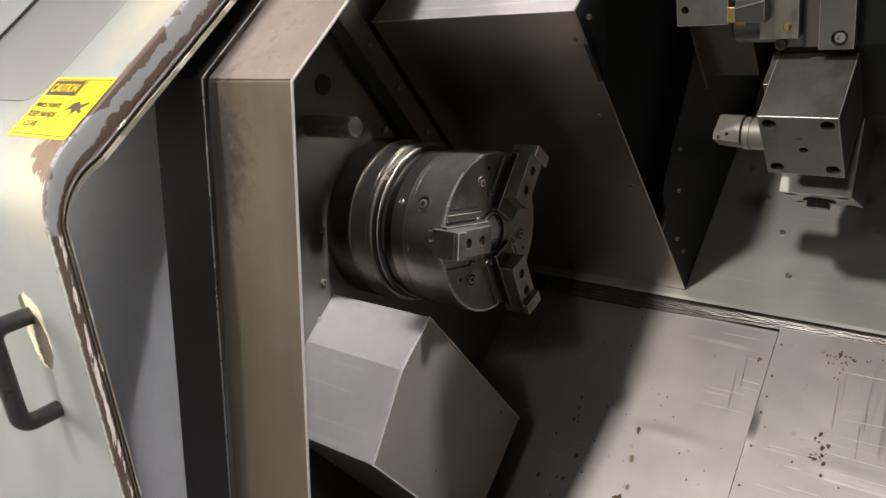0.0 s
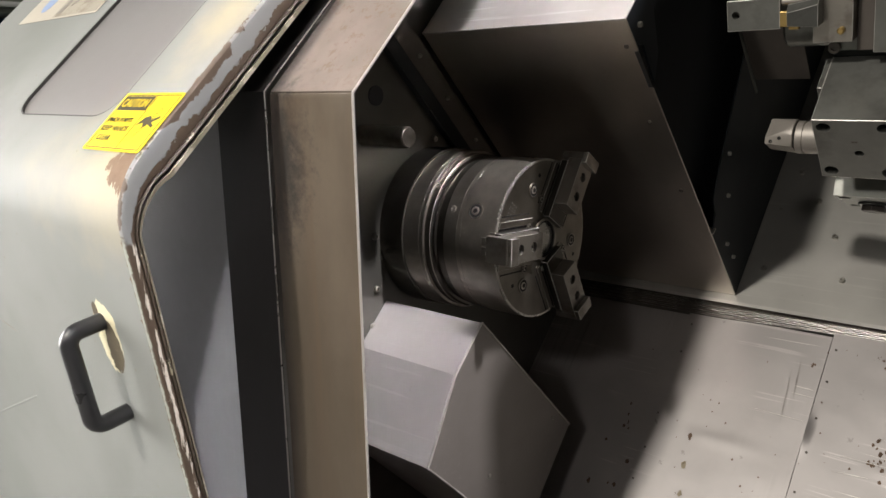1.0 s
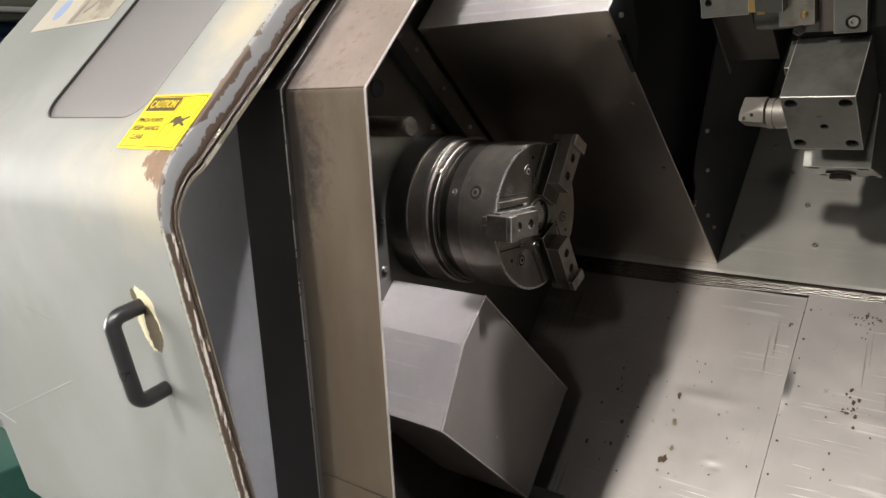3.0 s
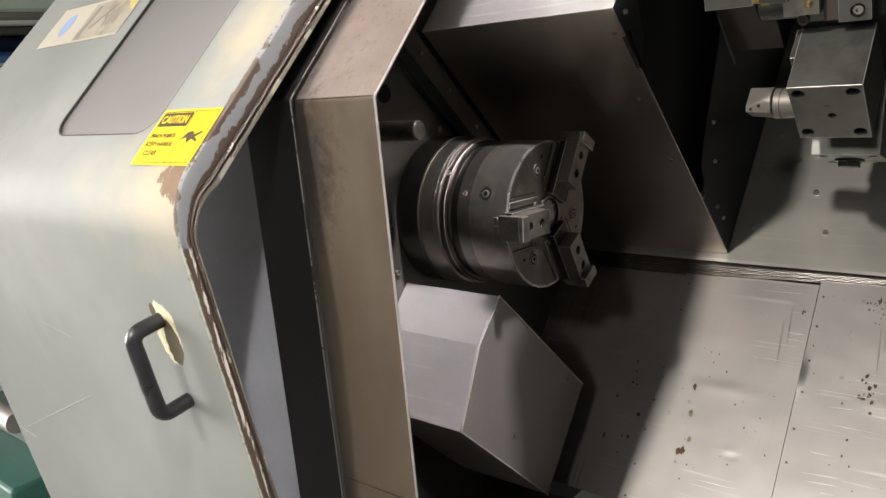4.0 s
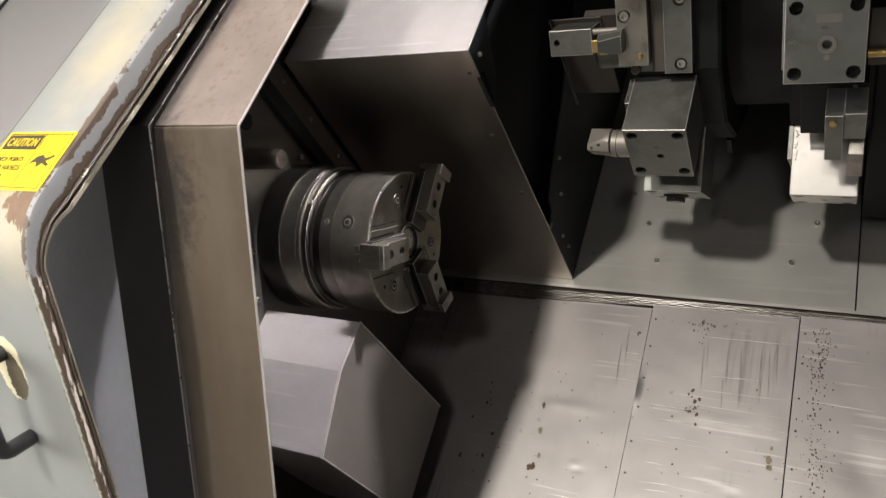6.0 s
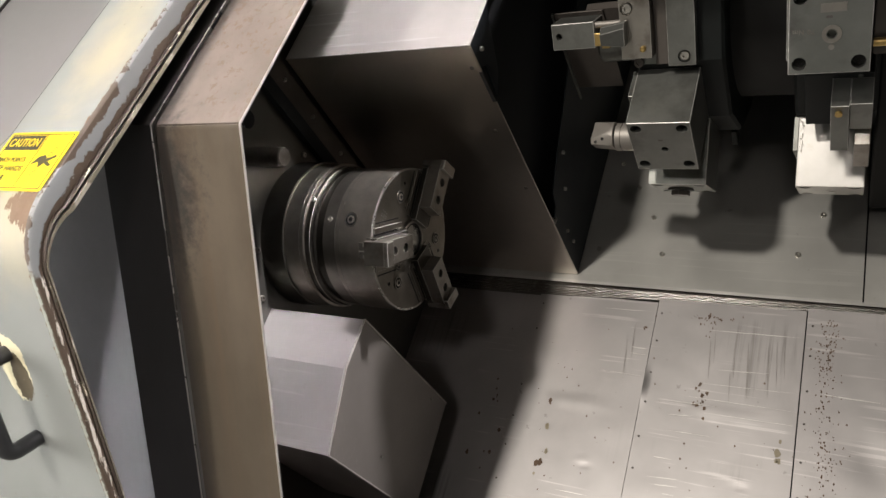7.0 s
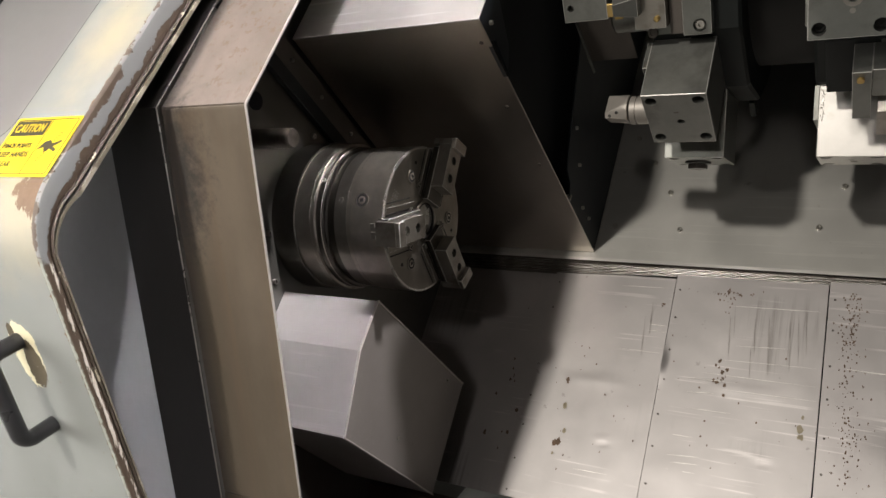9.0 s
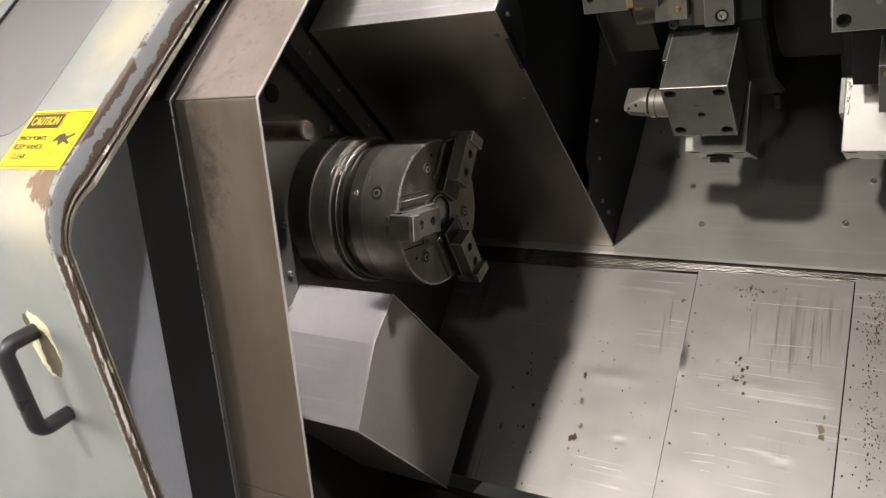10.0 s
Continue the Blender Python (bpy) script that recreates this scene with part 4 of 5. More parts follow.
for k in range(6):
    part("symbol_ring", pierced([(0.0035 * math.cos(j * math.pi / 6), 0.0035 * math.sin(j * math.pi / 6)) for j in range(12)],
                                [(0.0027 * math.cos(j * math.pi / 6), 0.0027 * math.sin(j * math.pi / 6)) for j in range(12)], 0.0002), INK, label,
         m=L0 @ Matrix.Translation((0.095 + 0.0028 * k, 0.026 + 0.0075 * k, 0.0007)))

# paper sticker by the window
sticker = thing("instruction_sticker", tuple(on_slant(-0.75, 0.33).translation), "worn cream paper sticker with a blue globe", "label")
S0 = on_slant(-0.905, 0.278, 0.0008)
part("sheet", flat([(0, 0), (0.30, 0.003), (0.30, 0.11), (0.0, 0.105)], 0.0004), PAPER, sticker, m=S0)
part("globe", flat([(0.065 + 0.019 * math.cos(t * math.pi / 12), 0.055 + 0.030 * math.sin(t * math.pi / 12)) for t in range(24)], 0.0003), BLUE, sticker, "pale blue globe", m=S0 @ Matrix.Translation((0, 0, 0.0004)))
DRAWING = mat("faded_drawing_paper", (0.34, 0.31, 0.25), 0.5, 0, 0.15, 20, 0, second=(0.24, 0.21, 0.16), second_scale=18, second_edge=(0.52, 0.6))
part("picture", flat([(0.135, 0.006), (0.295, 0.008), (0.295, 0.104), (0.135, 0.10)], 0.0003), DRAWING, sticker, "faded brown line drawing", m=S0 @ Matrix.Translation((0, 0, 0.0004)))
part("corner", flat([(0.245, 0.105), (0.297, 0.106), (0.297, 0.062), (0.283, 0.070)], 0.0003), mat("yellowed_paper", (0.50, 0.42, 0.16), 0.5, 0, 0.1, 12, 0), sticker, "yellowed corner", m=S0 @ Matrix.Translation((0, 0, 0.0008)))
for pts in (((0.140, 0.014), (0.158, 0.014), (0.164, 0.092), (0.154, 0.092)), ((0.176, 0.030), (0.196, 0.050), (0.192, 0.056), (0.172, 0.036)), ((0.192, 0.050), (0.232, 0.086), (0.228, 0.090), (0.188, 0.056)),
            ((0.205, 0.062), (0.222, 0.040), (0.226, 0.042), (0.210, 0.066))):
    part("line", flat(pts, 0.0002), GREY_INK, sticker, m=S0 @ Matrix.Translation((0, 0, 0.0008)))
# ---------------------------------------------------------------- chuck
SPIN = Matrix.Translation((0, 0, 1.05))
chuck = thing("lathe_chuck", (0, 0, 1.05), "grey machined steel three-jaw lathe chuck, slightly oily", "chuck")
OILY = turned_steel("oily_turned_steel", (0.46, 0.425, 0.38), 0.40)
# face darker than the body: shade on this side put into the colour
FACE = turned_steel("shaded_face_steel", (0.30, 0.275, 0.24), 0.36)
# dark copy of the steel for the post's shadow on the back flange
part("back_flange", lathe([(-0.2245, 0.1365), (-0.1756, 0.1365), (-0.1750, 0.1358), (-0.1747, 0.1345)], 160), CHUCKD, chuck, "oily back flange, darkened as in shade", m=SPIN, smooth=True)
part("rear_flange", lathe([(-0.1747, 0.1335), (-0.1418, 0.1335), (-0.1415, 0.1332), (-0.1410, 0.1332), (-0.1407, 0.1335), (-0.1345, 0.1335), (-0.1332, 0.1325), (-0.1328, 0.1300)], 160), OILY, chuck, m=SPIN, smooth=True)
# thin bright ring drawn in as the highlight on the flange edge
part("flange_rim", lathe([(-0.1342, 0.1334), (-0.1338, 0.1338), (-0.1330, 0.1334), (-0.1326, 0.1324)], 160), JAW, chuck, "rubbed rim, its bright edge highlight put in", m=SPIN, smooth=True)
part("stepped_ring", lathe([(-0.1328, 0.1292), (-0.1225, 0.1292), (-0.1215, 0.1283), (-0.1195, 0.1283), (-0.1185, 0.1274), (-0.1140, 0.1268), (-0.1128, 0.1225)], 160), CHUCKD, chuck, m=SPIN, smooth=True)
part("ring_rim", lathe([(-0.1226, 0.1291), (-0.1223, 0.1294), (-0.1216, 0.1288), (-0.1213, 0.1282)], 160), OILY, chuck, m=SPIN, smooth=True)
part("groove_ring", lathe([(-0.1128, 0.1225), (-0.0975, 0.1225)], 160), CHUCKD, chuck, "dark groove", m=SPIN, smooth=True)
part("rear_body", lathe([(-0.0978, 0.1235), (-0.0968, 0.1252), (-0.0722, 0.1252), (-0.0719, 0.1248)], 160), OILY, chuck, m=SPIN, smooth=True)
body = part("body", lathe([(-0.0720, 0.1250), (-0.0708, 0.1262), (-0.0632, 0.1262), (-0.0622, 0.1270), (0.0005, 0.127), (0.0035, 0.1262), (0.0044, 0.1248), (0.0044, 0.030), (-0.06, 0.030)], 160), CHUCK, chuck, m=SPIN, smooth=True)
part("face_plate", uncapped(lathe([(0.0045, 0.1238), (0.0050, 0.1232), (0.0050, 0.030), (0.0046, 0.030)], 160)), FACE, chuck, "oily turned face, darkened as in shade", m=SPIN, smooth=True)
# bore wall painted black for the shade of a deeper hole
part("bore", uncapped(lathe([(0.0052, 0.0299), (0.0085, 0.0290), (0.0085, 0.0268), (-0.050, 0.0262), (-0.051, 0.001)], 64)), HOLE, chuck, "through bore, its shade put in as black", m=SPIN, smooth=True)
# bright ring for the highlight and wear on the front chamfer
part("rim_edge", lathe([(0.0016, 0.1269), (0.0020, 0.1273), (0.0042, 0.1266), (0.0048, 0.1240)], 160), RIMSTEEL, chuck, "rubbed rim, its bright edge highlight put in", m=SPIN, smooth=True)
part("scribed_ring", lathe([(-0.0634, 0.1263), (-0.0630, 0.1268), (-0.0624, 0.1272), (-0.0620, 0.1268)], 160), JAW, chuck, m=SPIN, smooth=True)


def on_rim(x, angle, r):
    """Pose on the chuck's round side, z outwards; angle from +y towards +z."""
    a = radians(angle)
    return SPIN @ Matrix.Rotation(a, 4, "X") @ Matrix.Translation((x, r, 0)) @ Matrix.Rotation(radians(-90), 4, "X")


def ring_of(r, k=40):
    return [(r * math.cos(j * 2 * math.pi / k), r * math.sin(j * 2 * math.pi / k)) for j in range(k)]


def socket(name, m, r, parent):
    """A sunk cap screw: rubbed ring, black discs for the shaded counterbore and hex socket, head."""
    bored = part(name, disc(r * 0.98, 0.0008, 32), HOLE, parent, "black disc for the shade in the counterbore", m=m @ Matrix.Translation((0, 0, 0.0007)))
    part("ring", pierced(ring_of(r * 1.08), ring_of(r * 0.90), 0.0016), JAW, bored, m=m @ Matrix.Translation((0, 0, 0.0020)))
    part("head", screw(r * 0.58, 0.0014), CHUCK, bored, m=m @ Matrix.Translation((0, 0, 0.0012)), smooth=True)
    part("hex_socket", disc(r * 0.36, 0.0004, 6), HOLE, bored, m=m @ Matrix.Translation((0, 0, 0.0025)))


for turn in (0, 120, 240):
    socket("oil_plug", on_rim(-0.040, 154 + turn, 0.1266), 0.0118, chuck)
screws(chuck, [on_rim(-0.085, 154 + turn, 0.1250) for turn in (0, 120, 240)] + [on_rim(-0.1285, 139 + turn, 0.1292) for turn in (0, 120, 240)], 0.0050, 0.0022, BOLT)
part("bore_ring", pierced(ring_of(0.0340), ring_of(0.0295), 0.001), JAW, chuck, "rubbed ring round the bore", m=SPIN @ Matrix.Translation((0.0090, 0, 0)) @ TO_X)


def radial(angle, x=0.0):
    """Pose on the face: local x out of the face, y along the radius at that angle, z across it."""
    return SPIN @ Matrix.Rotation(radians(angle), 4, "X") @ Matrix.Translation((x, 0, 0))


SLOT = [(-0.0205, 0.001), (-0.0205, 0.0135), (-0.0115, 0.0135), (-0.0115, 0.0075), (-0.0045, 0.0075), (-0.0045, 0.0225), (0.0046, 0.0225), (0.0046, 0.001)]
for ang in (177, 57, -63):
    m = radial(ang)
    on = lambda deg, r, x=0.0050: radial(ang + deg) @ Matrix.Translation((x, r, 0)) @ TO_X
    # guide way in the face: a rail and a dark slot at each side of the jaw
    for q in (-1, 1):
        part("guide_slot", box(0.0051, 0.0055, 0.034, 0.119, q * 0.0245 - 0.0018, q * 0.0245 + 0.0018), HOLE, chuck, m=m)
        part("guide_rail", box(0.0047, 0.0068, 0.0335, 0.1200, q * 0.0318 - 0.0048, q * 0.0318 + 0.0048), FACE, chuck, m=m, bevel=0.0005, wear=WEAR)
        part("guide_slot", box(0.0051, 0.0055, 0.042, 0.1135, q * 0.0440 - 0.0011, q * 0.0440 + 0.0011), HOLE, chuck, m=m)
        # stepped end of the slot, open at the round side
        part("slot_mouth", prism([(x, q * z) for x, z in SLOT], 0.1262, 0.1278), OILY, chuck, "stepped mouth of the jaw slot", m=m @ Matrix(((0, 1, 0, 0), (1, 0, 0, 0), (0, 0, 1, 0), (0, 0, 0, 1))), bevel=0.0006, wear=WEAR)
    socket("face_screw", on(52.5, 0.086), 0.0104, chuck)
    socket("face_screw", on(39, 0.0645), 0.0068, chuck)
    part("pin_hole", disc(0.0032, 0.0005, 16), HOLE, chuck, m=on(39, 0.1026))
    part("set_screw", screw(0.0048, 0.0030), BOLT, chuck, m=on(-29, 0.048), smooth=True)
    jaw = part("jaw", box(0.0060, 0.0180, 0.030, 0.1305, -0.0222, 0.0222), CHUCKD, chuck, "hardened stepped jaw", m=m, bevel=0.0008, wear=WEAR)
    part("key", box(-0.0030, 0.0058, 0.118, 0.1290, -0.0078, 0.0078), CHUCKD, jaw, m=m, bevel=0.0008, wear=WEAR)
    top = holed(0.082, 0.040, 0.024, [(-0.018, 0, 0.0078, 0.010), (0.016, 0, 0.0078, 0.010)])
    part("top_jaw", top, JAW, jaw, "ground steel top jaw", m=m @ Matrix.Translation((0.0405, 0.0955, 0)) @ Matrix(((0, 0, 1, 0), (1, 0, 0, 0), (0, 1, 0, 0), (0, 0, 0, 1))), bevel=0.0006, wear=WEAR)
    part("step", box(0.0408, 0.0490, 0.1285, 0.1475, -0.0200, 0.0200), JAW, jaw, m=m, bevel=0.0010, wear=WEAR)
    part("step_root", box(0.0030, 0.0406, 0.1367, 0.1475, -0.0200, 0.0200), JAW, jaw, m=m, bevel=0.0008)
    screws(jaw, [m @ Matrix.Translation((0.0310, r, 0)) @ TO_X for r in (0.0775, 0.1115)], 0.0066, 0.005, TOOL)
# stamped rows on the face, worn past reading
for k, (r, many) in enumerate(((0.1085, 8), (0.1020, 9), (0.0955, 6))):
    for i in range(many):
        part("stamped_mark", box(0.0051, 0.0053, r - 0.0016, r + 0.0016, -0.0007, 0.0007), RIMSTEEL, chuck, m=radial(141 + 22 * i / 8 + 0.7 * (i % 2)))

# ---------------------------------------------------------------- turret and tools
AXIS_U, AXIS_N = 0.417, 0.432   # the turret's axis in the bed's frame; twelve stations


def station(deg):
    """Frame of a turret station: that of the bed at 0 degrees, turned about the turret's axis."""
    c = Matrix.Translation((0, AXIS_U, AXIS_N))
    return BED @ c @ Matrix.Rotation(radians(-deg), 4, "X") @ c.inverted()


def on_station(deg, u, x, n):
    return station(deg) @ Matrix(((1, 0, 0, x), (0, 0, -1, u), (0, 1, 0, n), (0, 0, 0, 1)))


turret = thing("tool_turret", tuple(BED @ Vector((0.53, AXIS_U, AXIS_N))), "dark twelve-sided tool turret drum", "turret")
DRUM = BED @ Matrix.Translation((0, AXIS_U, AXIS_N)) @ Matrix.Rotation(radians(15), 4, "X")
RIM_R = 0.259 / math.cos(radians(15))
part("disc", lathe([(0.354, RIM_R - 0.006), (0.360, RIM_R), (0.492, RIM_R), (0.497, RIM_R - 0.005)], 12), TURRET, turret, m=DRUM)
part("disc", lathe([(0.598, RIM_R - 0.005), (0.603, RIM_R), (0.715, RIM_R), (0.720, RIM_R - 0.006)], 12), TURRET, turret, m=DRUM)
# hub and slide take the hole black too, to keep this recess dark
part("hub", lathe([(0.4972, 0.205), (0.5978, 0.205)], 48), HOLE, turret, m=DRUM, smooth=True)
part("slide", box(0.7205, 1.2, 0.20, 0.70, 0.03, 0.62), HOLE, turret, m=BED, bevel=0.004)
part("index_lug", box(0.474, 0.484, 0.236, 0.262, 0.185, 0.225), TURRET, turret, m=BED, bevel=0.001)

# the block that most stations carry
t1 = thing("tool_holder_block", tuple(BED @ Vector((0.406, 0.1, 0.427))), "grey phosphated steel tool holder block on the turret", "tool holder", group="turret tool holders")
HOLES = [(sx * 0.0375, sy * 0.046, 0.0095, 0.018) for sx in (-1, 1) for sy in (-1, 1)]
part("block", holed(0.104, 0.122, 0.1215, HOLES + [(0.003, -0.006, 0.006, 0.014)]), TOOL, t1, m=on_station(0, 0.036, 0.406, 0.427), bevel=0.0013, wear=WEAR)
screws(t1, [on_station(0, 0.052, 0.406 + x, 0.427 + y) for x, y, r, d in HOLES], 0.0078, 0.004, HOLE)
part("side_key", box(0.3465, 0.3538, 0.098, 0.156, 0.37, 0.486), TOOL, t1, m=BED, bevel=0.0007, wear=WEAR)
part("stamp", box(-0.004, 0.004, 0.0, 0.0035, 0.0, 0.0002), DARK, t1, m=on_station(0, 0.0358, 0.405, 0.443))


def block_at(deg, dx, text):
    base = Matrix.Translation(t1.location)
    ob = copy_thing(t1, station(deg) @ Matrix.Translation((dx, 0, 0)) @ station(0).inverted() @ base)
    return tagged(ob, text)


block_at(-30, 0.0, "grey steel tool holder block with a dark clamp nut below")
bare = block_at(-30, 0.2505, "steel tool holder block with its lit brightness painted in")
# brighter steel for this block only: the lamp's reflection put into the colour
LIT_STEEL = mat("lit_block_steel", (0.50, 0.48, 0.45), 0.42, 0.55, 0.12, 9, 0.03, second=(0.36, 0.31, 0.25), second_scale=16, second_edge=(0.6, 0.75))
for child in bare.children:
    if child.name.startswith("block"):
        child.data = child.data.copy()
        child.data.materials[0] = LIT_STEEL
t3 = block_at(30, 0.247, "tool holder block with a bright ring and torque mark")

bar = thing("boring_head", tuple(BED @ Vector((0.30, 0.1, 0.405))), "bright steel boring head with small screws", "cutting tool")
HEAD = BED @ Matrix.Translation((0, 0.089, 0.391))
part("collar", lathe([(0.311, 0.0235), (0.312, 0.0248), (0.321, 0.0248), (0.3215, 0.0230), (0.3235, 0.0230), (0.324, 0.0248), (0.330, 0.0248), (0.3535, 0.0240)], 40), TOOLL, bar, m=HEAD, smooth=True)
head_bm = lathe([(0.2685, 0.0255), (0.2695, 0.0270), (0.308, 0.0270), (0.309, 0.0260)], 40)
for co, no in (((0.2700, 0, 0.0155), (-0.34, 0, 1.0)), ((0.272, -0.0185, 0), (-0.12, -1.0, -0.5)), ((0, 0, -0.0235), (0, 0, -1)), ((0.270, -0.020, 0.011), (-0.15, -1.0, 0.9))):
    bmesh.ops.bisect_plane(head_bm, geom=head_bm.verts[:] + head_bm.edges[:] + head_bm.faces[:], plane_co=co, plane_no=no, clear_outer=True)
    bmesh.ops.holes_fill(head_bm, edges=[e for e in head_bm.edges if e.is_boundary])
part("head", head_bm, TOOLL, bar, m=HEAD, smooth=True)
part("neck_groove", lathe([(0.3088, 0.0215), (0.3112, 0.0215)], 32), HOLE, bar, m=HEAD, smooth=True)
screws(bar, [HEAD @ Matrix.Translation((x, u, n)) @ Matrix.Rotation(radians(48), 4, "X") for x, u, n in ((0.277, -0.0204, 0.0115), (0.290, -0.0178, 0.0170))], 0.0028, 0.0006, HOLE)

nut = thing("clamp_nut", tuple(on_station(-30, 0.02, 0.394, 0.432).translation), "dark hexagon nut below the tool holder block", "nut")
NUT = on_station(-30, 0.0355, 0.402, 0.424)
part("nut", disc(0.0185, 0.009, 6), DARK, nut, m=NUT @ Matrix.Translation((0, 0, 0.004)), bevel=0.0012)
part("washer", disc(0.0235, 0.0038, 32), TOOL, nut, m=NUT, smooth=True)

S30 = station(30)
t2 = thing("tool_holder_block", tuple(S30 @ Vector((0.40, 0.15, 0.43))), "grey steel turret tool holder plate with a bright clamp", "tool holder", group="turret tool holders")
part("plate", box(0.352, 0.456, 0.1535, 0.1575, 0.362, 0.50), TOOL, t2, m=S30, bevel=0.001)
part("strip", holed(0.044, 0.138, 0.018, [(0.004, -0.054, 0.0105, 0.010), (0.004, 0.05, 0.0105, 0.010)]), TOOL, t2, m=on_station(30, 0.135, 0.434, 0.431), bevel=0.0007, wear=WEAR)
screws(t2, [on_station(30, 0.1445, 0.438, n) for n in (0.377, 0.481)], 0.0076, 0.007, BOLT)
part("web", box(0.390, 0.4115, 0.142, 0.153, 0.364, 0.50), DARK, t2, m=S30, bevel=0.001)
part("clamp_plate", holed(0.050, 0.120, 0.030, [(-0.012, 0.022, 0.0108, 0.006), (0.016, -0.055, 0.0001, 0.0001)]), JAW, t2, "bright worn clamp plate", m=on_station(30, 0.122, 0.364, 0.441), bevel=0.0006, wear=WEAR)
screws(t2, [on_station(30, 0.127, 0.352, 0.463)], 0.0082, 0.005, BOLT)
screws(t2, [on_station(30, 0.150, 0.360, 0.3675)], 0.0085, 0.004, DARK)
part("jet", lathe([(0, 0.0048), (0.005, 0.0048), (0.007, 0.003)], 20), BRASS, t2, "small brass coolant jet", m=on_station(30, 0.122, 0.3755, 0.397) @ Matrix.Rotation(radians(-90), 4, "Y"), smooth=True)
tool = thing("turning_tool", tuple(S30 @ Vector((0.26, 0.16, 0.42))), "square steel turning tool with gold inserts", "cutting tool")
part("shank_end", holed(0.076, 0.045, 0.055, [(-0.025, 0.001, 0.0058, 0.016)]), TOOL, tool, m=on_station(30, 0.140, 0.2515, 0.4215), bevel=0.0012, wear=WEAR)
part("pin", lathe([(0.2895, 0.0055), (0.3385, 0.0055)], 20), TOOLL, tool, m=S30 @ Matrix.Translation((0, 0.150, 0.436)), smooth=True)
part("insert", box(0.2895, 0.3020, 0.138, 0.146, 0.402, 0.424), BRASS, tool, "gold coated insert", m=S30, bevel=0.0012)
part("insert", box(0.3035, 0.317, 0.132, 0.138, 0.399, 0.404), BRASS, tool, "gold coated insert", m=S30, bevel=0.0006)
part("nose", loft([(0.126, 0.405), (0.124, 0.424), (0.132, 0.434), (0.138, 0.434), (0.138, 0.405)], 0.3030, [(0.096, 0.408), (0.096, 0.438), (0.104, 0.446), (0.1205, 0.446), (0.1205, 0.408)], 0.352), TOOL, tool, m=S30, bevel=0.0006, wear=WEAR)
part("sleeve", lathe([(0.286, 0.030), (0.290, 0.034), (0.350, 0.034)], 36), TOOL, tool, m=S30 @ Matrix.Translation((0, 0.195, 0.395)), smooth=True)
flap = thing("chip_flap", tuple(BED @ Vector((0.24, 0.28, 0.38))), "dark brown sheet flap hanging behind the tool", "sheet metal")
part("sheet", box(0.178, 0.272, 0.280, 0.283, 0.322, 0.52), DARK, flap, m=BED, bevel=0.0008)
part("edge", box(0.1735, 0.1765, 0.277, 0.283, 0.29, 0.52), TOOL, flap, m=BED)
part("mount", box(0.24, 0.352, 0.2835, 0.30, 0.44, 0.52), DARK, flap, m=BED)

M30 = on_station(30, 0.036, 0.653, 0.427)
mark = thing("torque_ring", tuple(M30.translation), "bright worn ring and stamped mark on a tool block", "marking")
ring = lambda r: [(r * math.cos(j * math.pi / 14), r * math.sin(j * math.pi / 14)) for j in range(28)]
part("ring", pierced(ring(0.0125), ring(0.0072), 0.001), JAW, mark, "bright worn ring", m=M30 @ Matrix.Translation((0.003, -0.006, 0.0012)))
part("dot", disc(0.0038, 0.0008, 16), JAW, mark, m=M30 @ Matrix.Translation((0.003, -0.024, 0)))
part("name_plate", box(-0.016, 0.016, -0.006, 0.006, 0, 0.0006), JAW, mark, "small bright plate", m=M30 @ Matrix.Translation((0.004, 0.030, 0)))
writing("70 Nm", 0.0095, "torque_mark", JAW, mark, M30 @ Matrix.Translation((-0.018, 0.002, 0.0003)) @ Matrix.Rotation(math.pi, 4, "Z"), "stamped torque")

chips_bm = bmesh.new()
rnd = random.Random(9)
for k in range(34):
    c = Vector((0.610 + rnd.uniform(-0.002, 0.003), 0.097 + 0.052 * k / 33, 0.4885))
    v = [chips_bm.verts.new(c + Vector((rnd.uniform(-0.002, 0.002), rnd.uniform(-0.002, 0.002), h))) for h in (0, 0, 0, 0.0022)]
    for f in ((0, 1, 2), (0, 1, 3), (1, 2, 3), (2, 0, 3)):
        chips_bm.faces.new([v[i] for i in f])
tagged(part("metal_chips", chips_bm, mat("bright_chips", (0.72, 0.68, 0.64), 0.35, 0.3, 0.2, 80, 0), m=station(-30)), "bright metal chips along the edge of a tool block", "chips", kind="stuff")

holder = thing("tool_clamp", tuple(BED @ Vector((0.68, 0.08, 0.44))), "dark steel clamp holding a cutting tool", "tool holder")
part("neck", box(0.618, 0.712, 0.115, 0.1575, 0.385, 0.50), TURRET, holder, m=BED, bevel=0.002)
part("clamp", box(0.657, 0.682, 0.058, 0.1145, 0.388, 0.491), TOOL, holder, m=BED, bevel=0.0007, wear=WEAR)
part("clamp_arm", prism([(0.066, 0.43), (0.1145, 0.43), (0.1145, 0.491), (0.062, 0.491)], 0.6825, 0.712), TOOL, holder, m=BED, bevel=0.0007, wear=WEAR)
part("blade", prism([(0.060, 0.345), (0.060, 0.400), (0.10, 0.425), (0.10, 0.375)], 0.690, 0.712), JAW, holder, m=BED, bevel=0.001)
part("jet", disc(0.005, 0.004), BRASS, holder, "small brass jet", m=on_face(0.0575, 0.668, 0.477), smooth=True)
screws(holder, [on_face(0.115, 0.694, n) for n in (0.494, 0.510, 0.530)], 0.0035, 0.001, TOOL)
nozzle = thing("coolant_nozzle", tuple(S30 @ Vector((0.74, 0.06, 0.40))), "brass coolant nozzle beside the tool block", "nozzle")
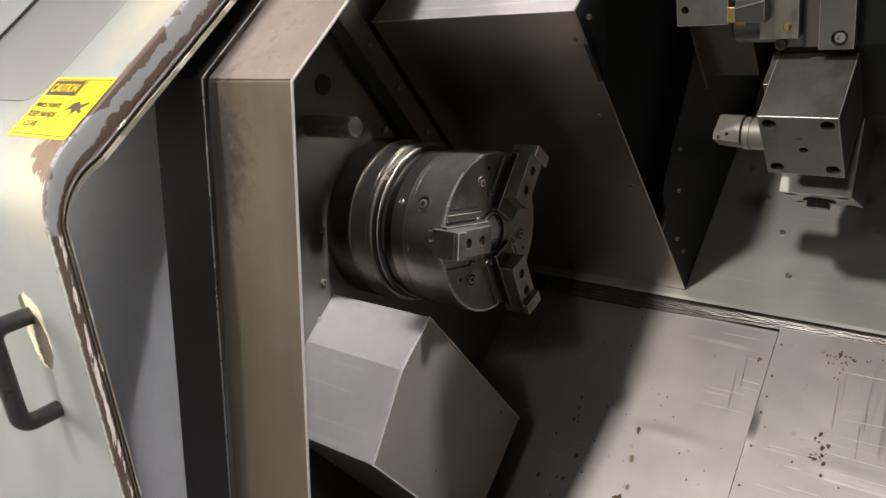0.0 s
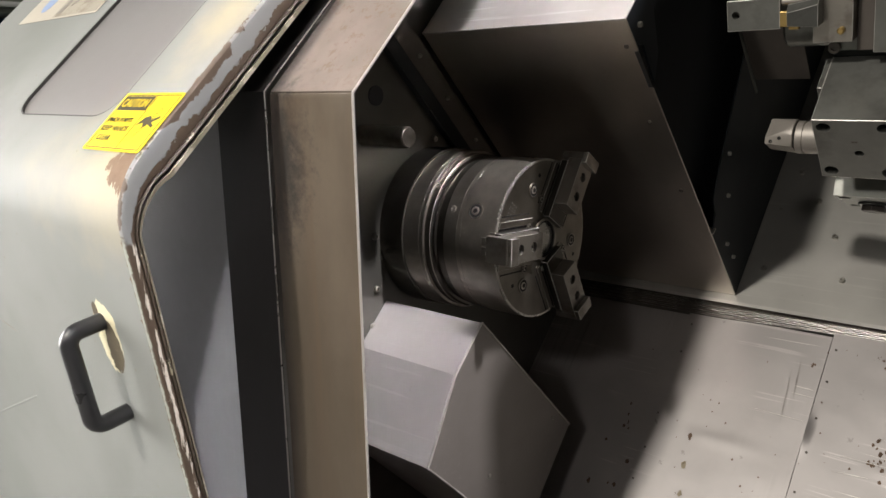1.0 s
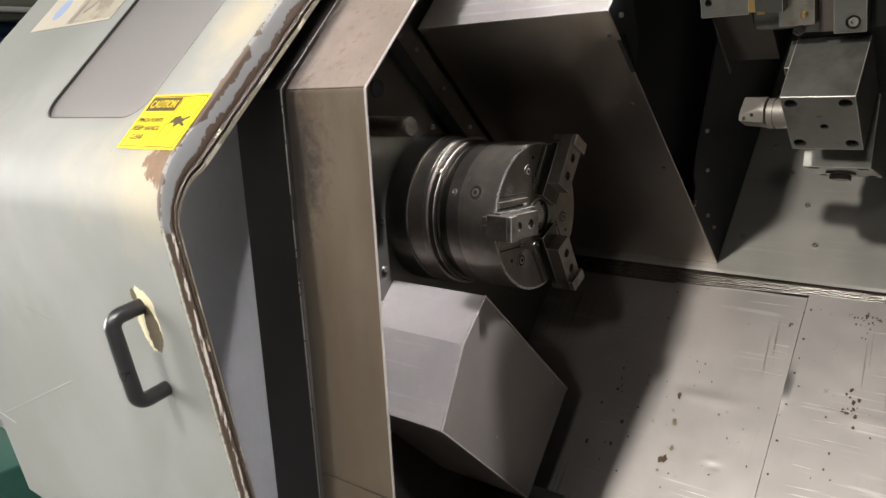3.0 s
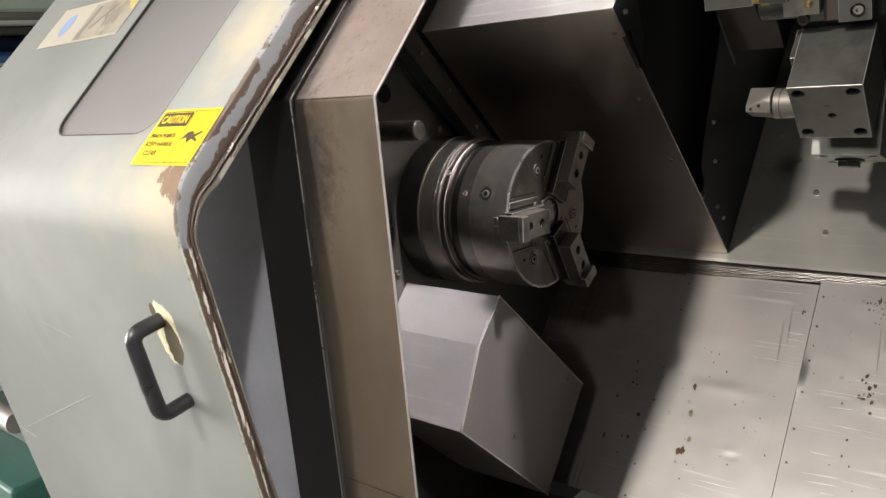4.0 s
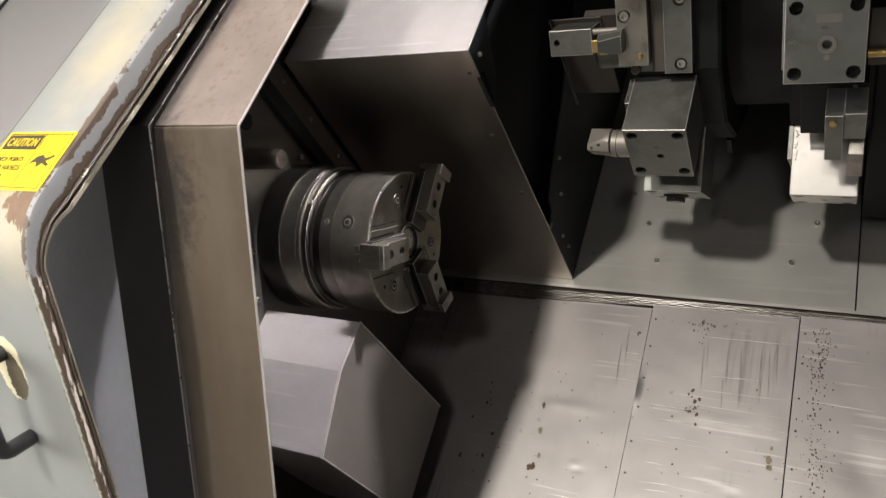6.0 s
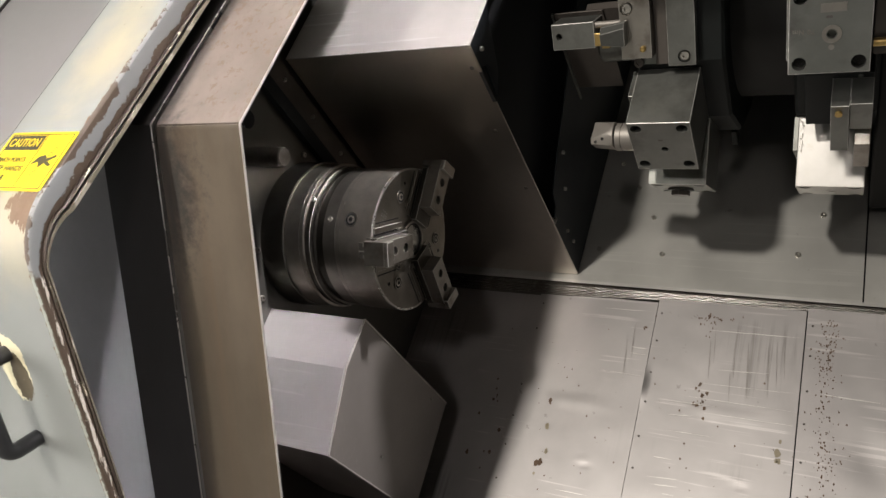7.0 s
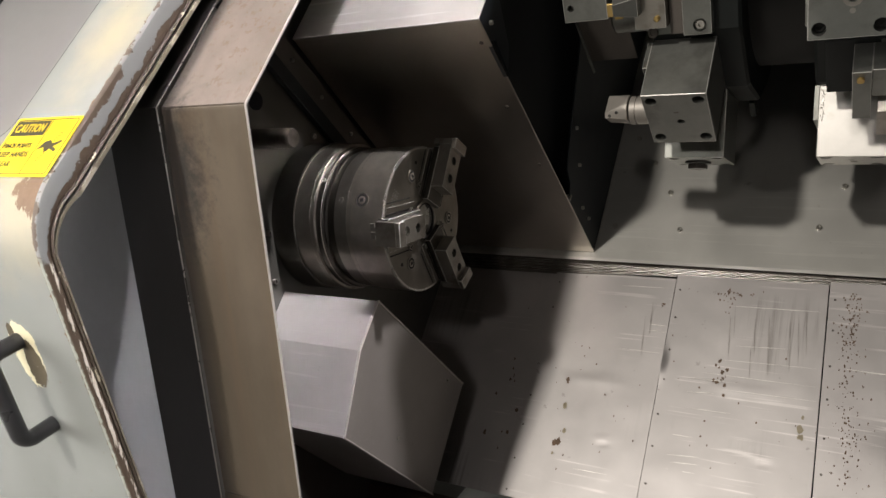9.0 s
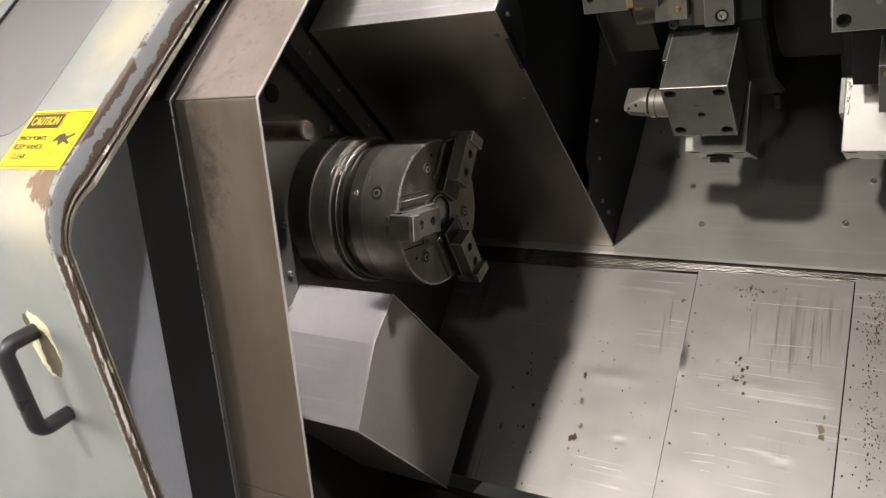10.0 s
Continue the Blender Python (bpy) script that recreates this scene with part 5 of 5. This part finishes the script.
part("tube", lathe([(0.707, 0.006), (0.76, 0.006), (0.765, 0.008), (0.80, 0.008)], 20), BRASS, nozzle, m=S30 @ Matrix.Translation((0, 0.06, 0.400)), smooth=True)
part("bracket", box(0.7065, 0.80, 0.070, 0.1575, 0.38, 0.46), DARK, nozzle, m=S30, bevel=0.002)

# ---------------------------------------------------------------- beyond the door
far = thing("far_machine", (-3.4, 0.6, 0), "pale green machine with blue guards across the hall", "machine")
SAGE = mat("pale_sage_paint", (0.46, 0.54, 0.47), 0.5, 0, 0.1, 3, 0.02)
part("base", box(-4.2, -2.9, -0.6, 2.0, 0.0, 1.47), SAGE, far, "pale green base", bevel=0.02)
part("trim", box(-4.2, -2.88, -0.6, 2.0, 1.471, 1.485), HALL, far, "pale trim line", bevel=0.003)
part("lower_guard", box(-4.2, -2.92, -0.6, 2.0, 1.486, 1.535), mat("faded_blue_paint", (0.06, 0.15, 0.34), 0.4, 0, 0.2, 5, 0.02), far, "faded blue guard", bevel=0.01)
part("guard", box(-4.2, -2.95, -0.6, 2.0, 1.536, 1.60), NAVY, far, "dark blue guard", bevel=0.02)
part("rail", box(-4.2, -2.80, -0.6, 2.0, 1.601, 1.685), mat("olive_grey_paint", (0.13, 0.14, 0.12), 0.5, 0, 0.2, 5, 0.02), far, "olive grey rail", bevel=0.02)
part("rod", box(-2.80, -2.775, -0.6, 2.0, 1.628, 1.650), HALL, far, "pale rod along the rail", bevel=0.008)
part("top", box(-4.2, -2.85, -0.6, 2.0, 1.686, 2.3), SAGE, far, "pale green upper guard", bevel=0.02)
tank = thing("coolant_tank", (-1.7, -0.2, 0), "teal painted steel tank on the floor", "tank")
part("body", box(-2.1, -1.45, -0.45, 0.5, 0.0, 0.30), mat("dark_teal_paint", (0.03, 0.11, 0.085), 0.45, 0, 0.25, 4, 0.02), tank, bevel=0.01)
part("lid", box(-2.1, -1.55, -0.30, 0.5, 0.301, 0.36), mat("olive_lid_paint", (0.085, 0.105, 0.088), 0.45, 0, 0.2, 5, 0.02), tank, "dark olive lid", bevel=0.008)
part("pipe", lathe([(-2.1, 0.03), (-1.5, 0.03)], 24), TOOLL, tank, "bright steel pipe", m=Matrix.Translation((0, -0.38, 0.46)), smooth=True)
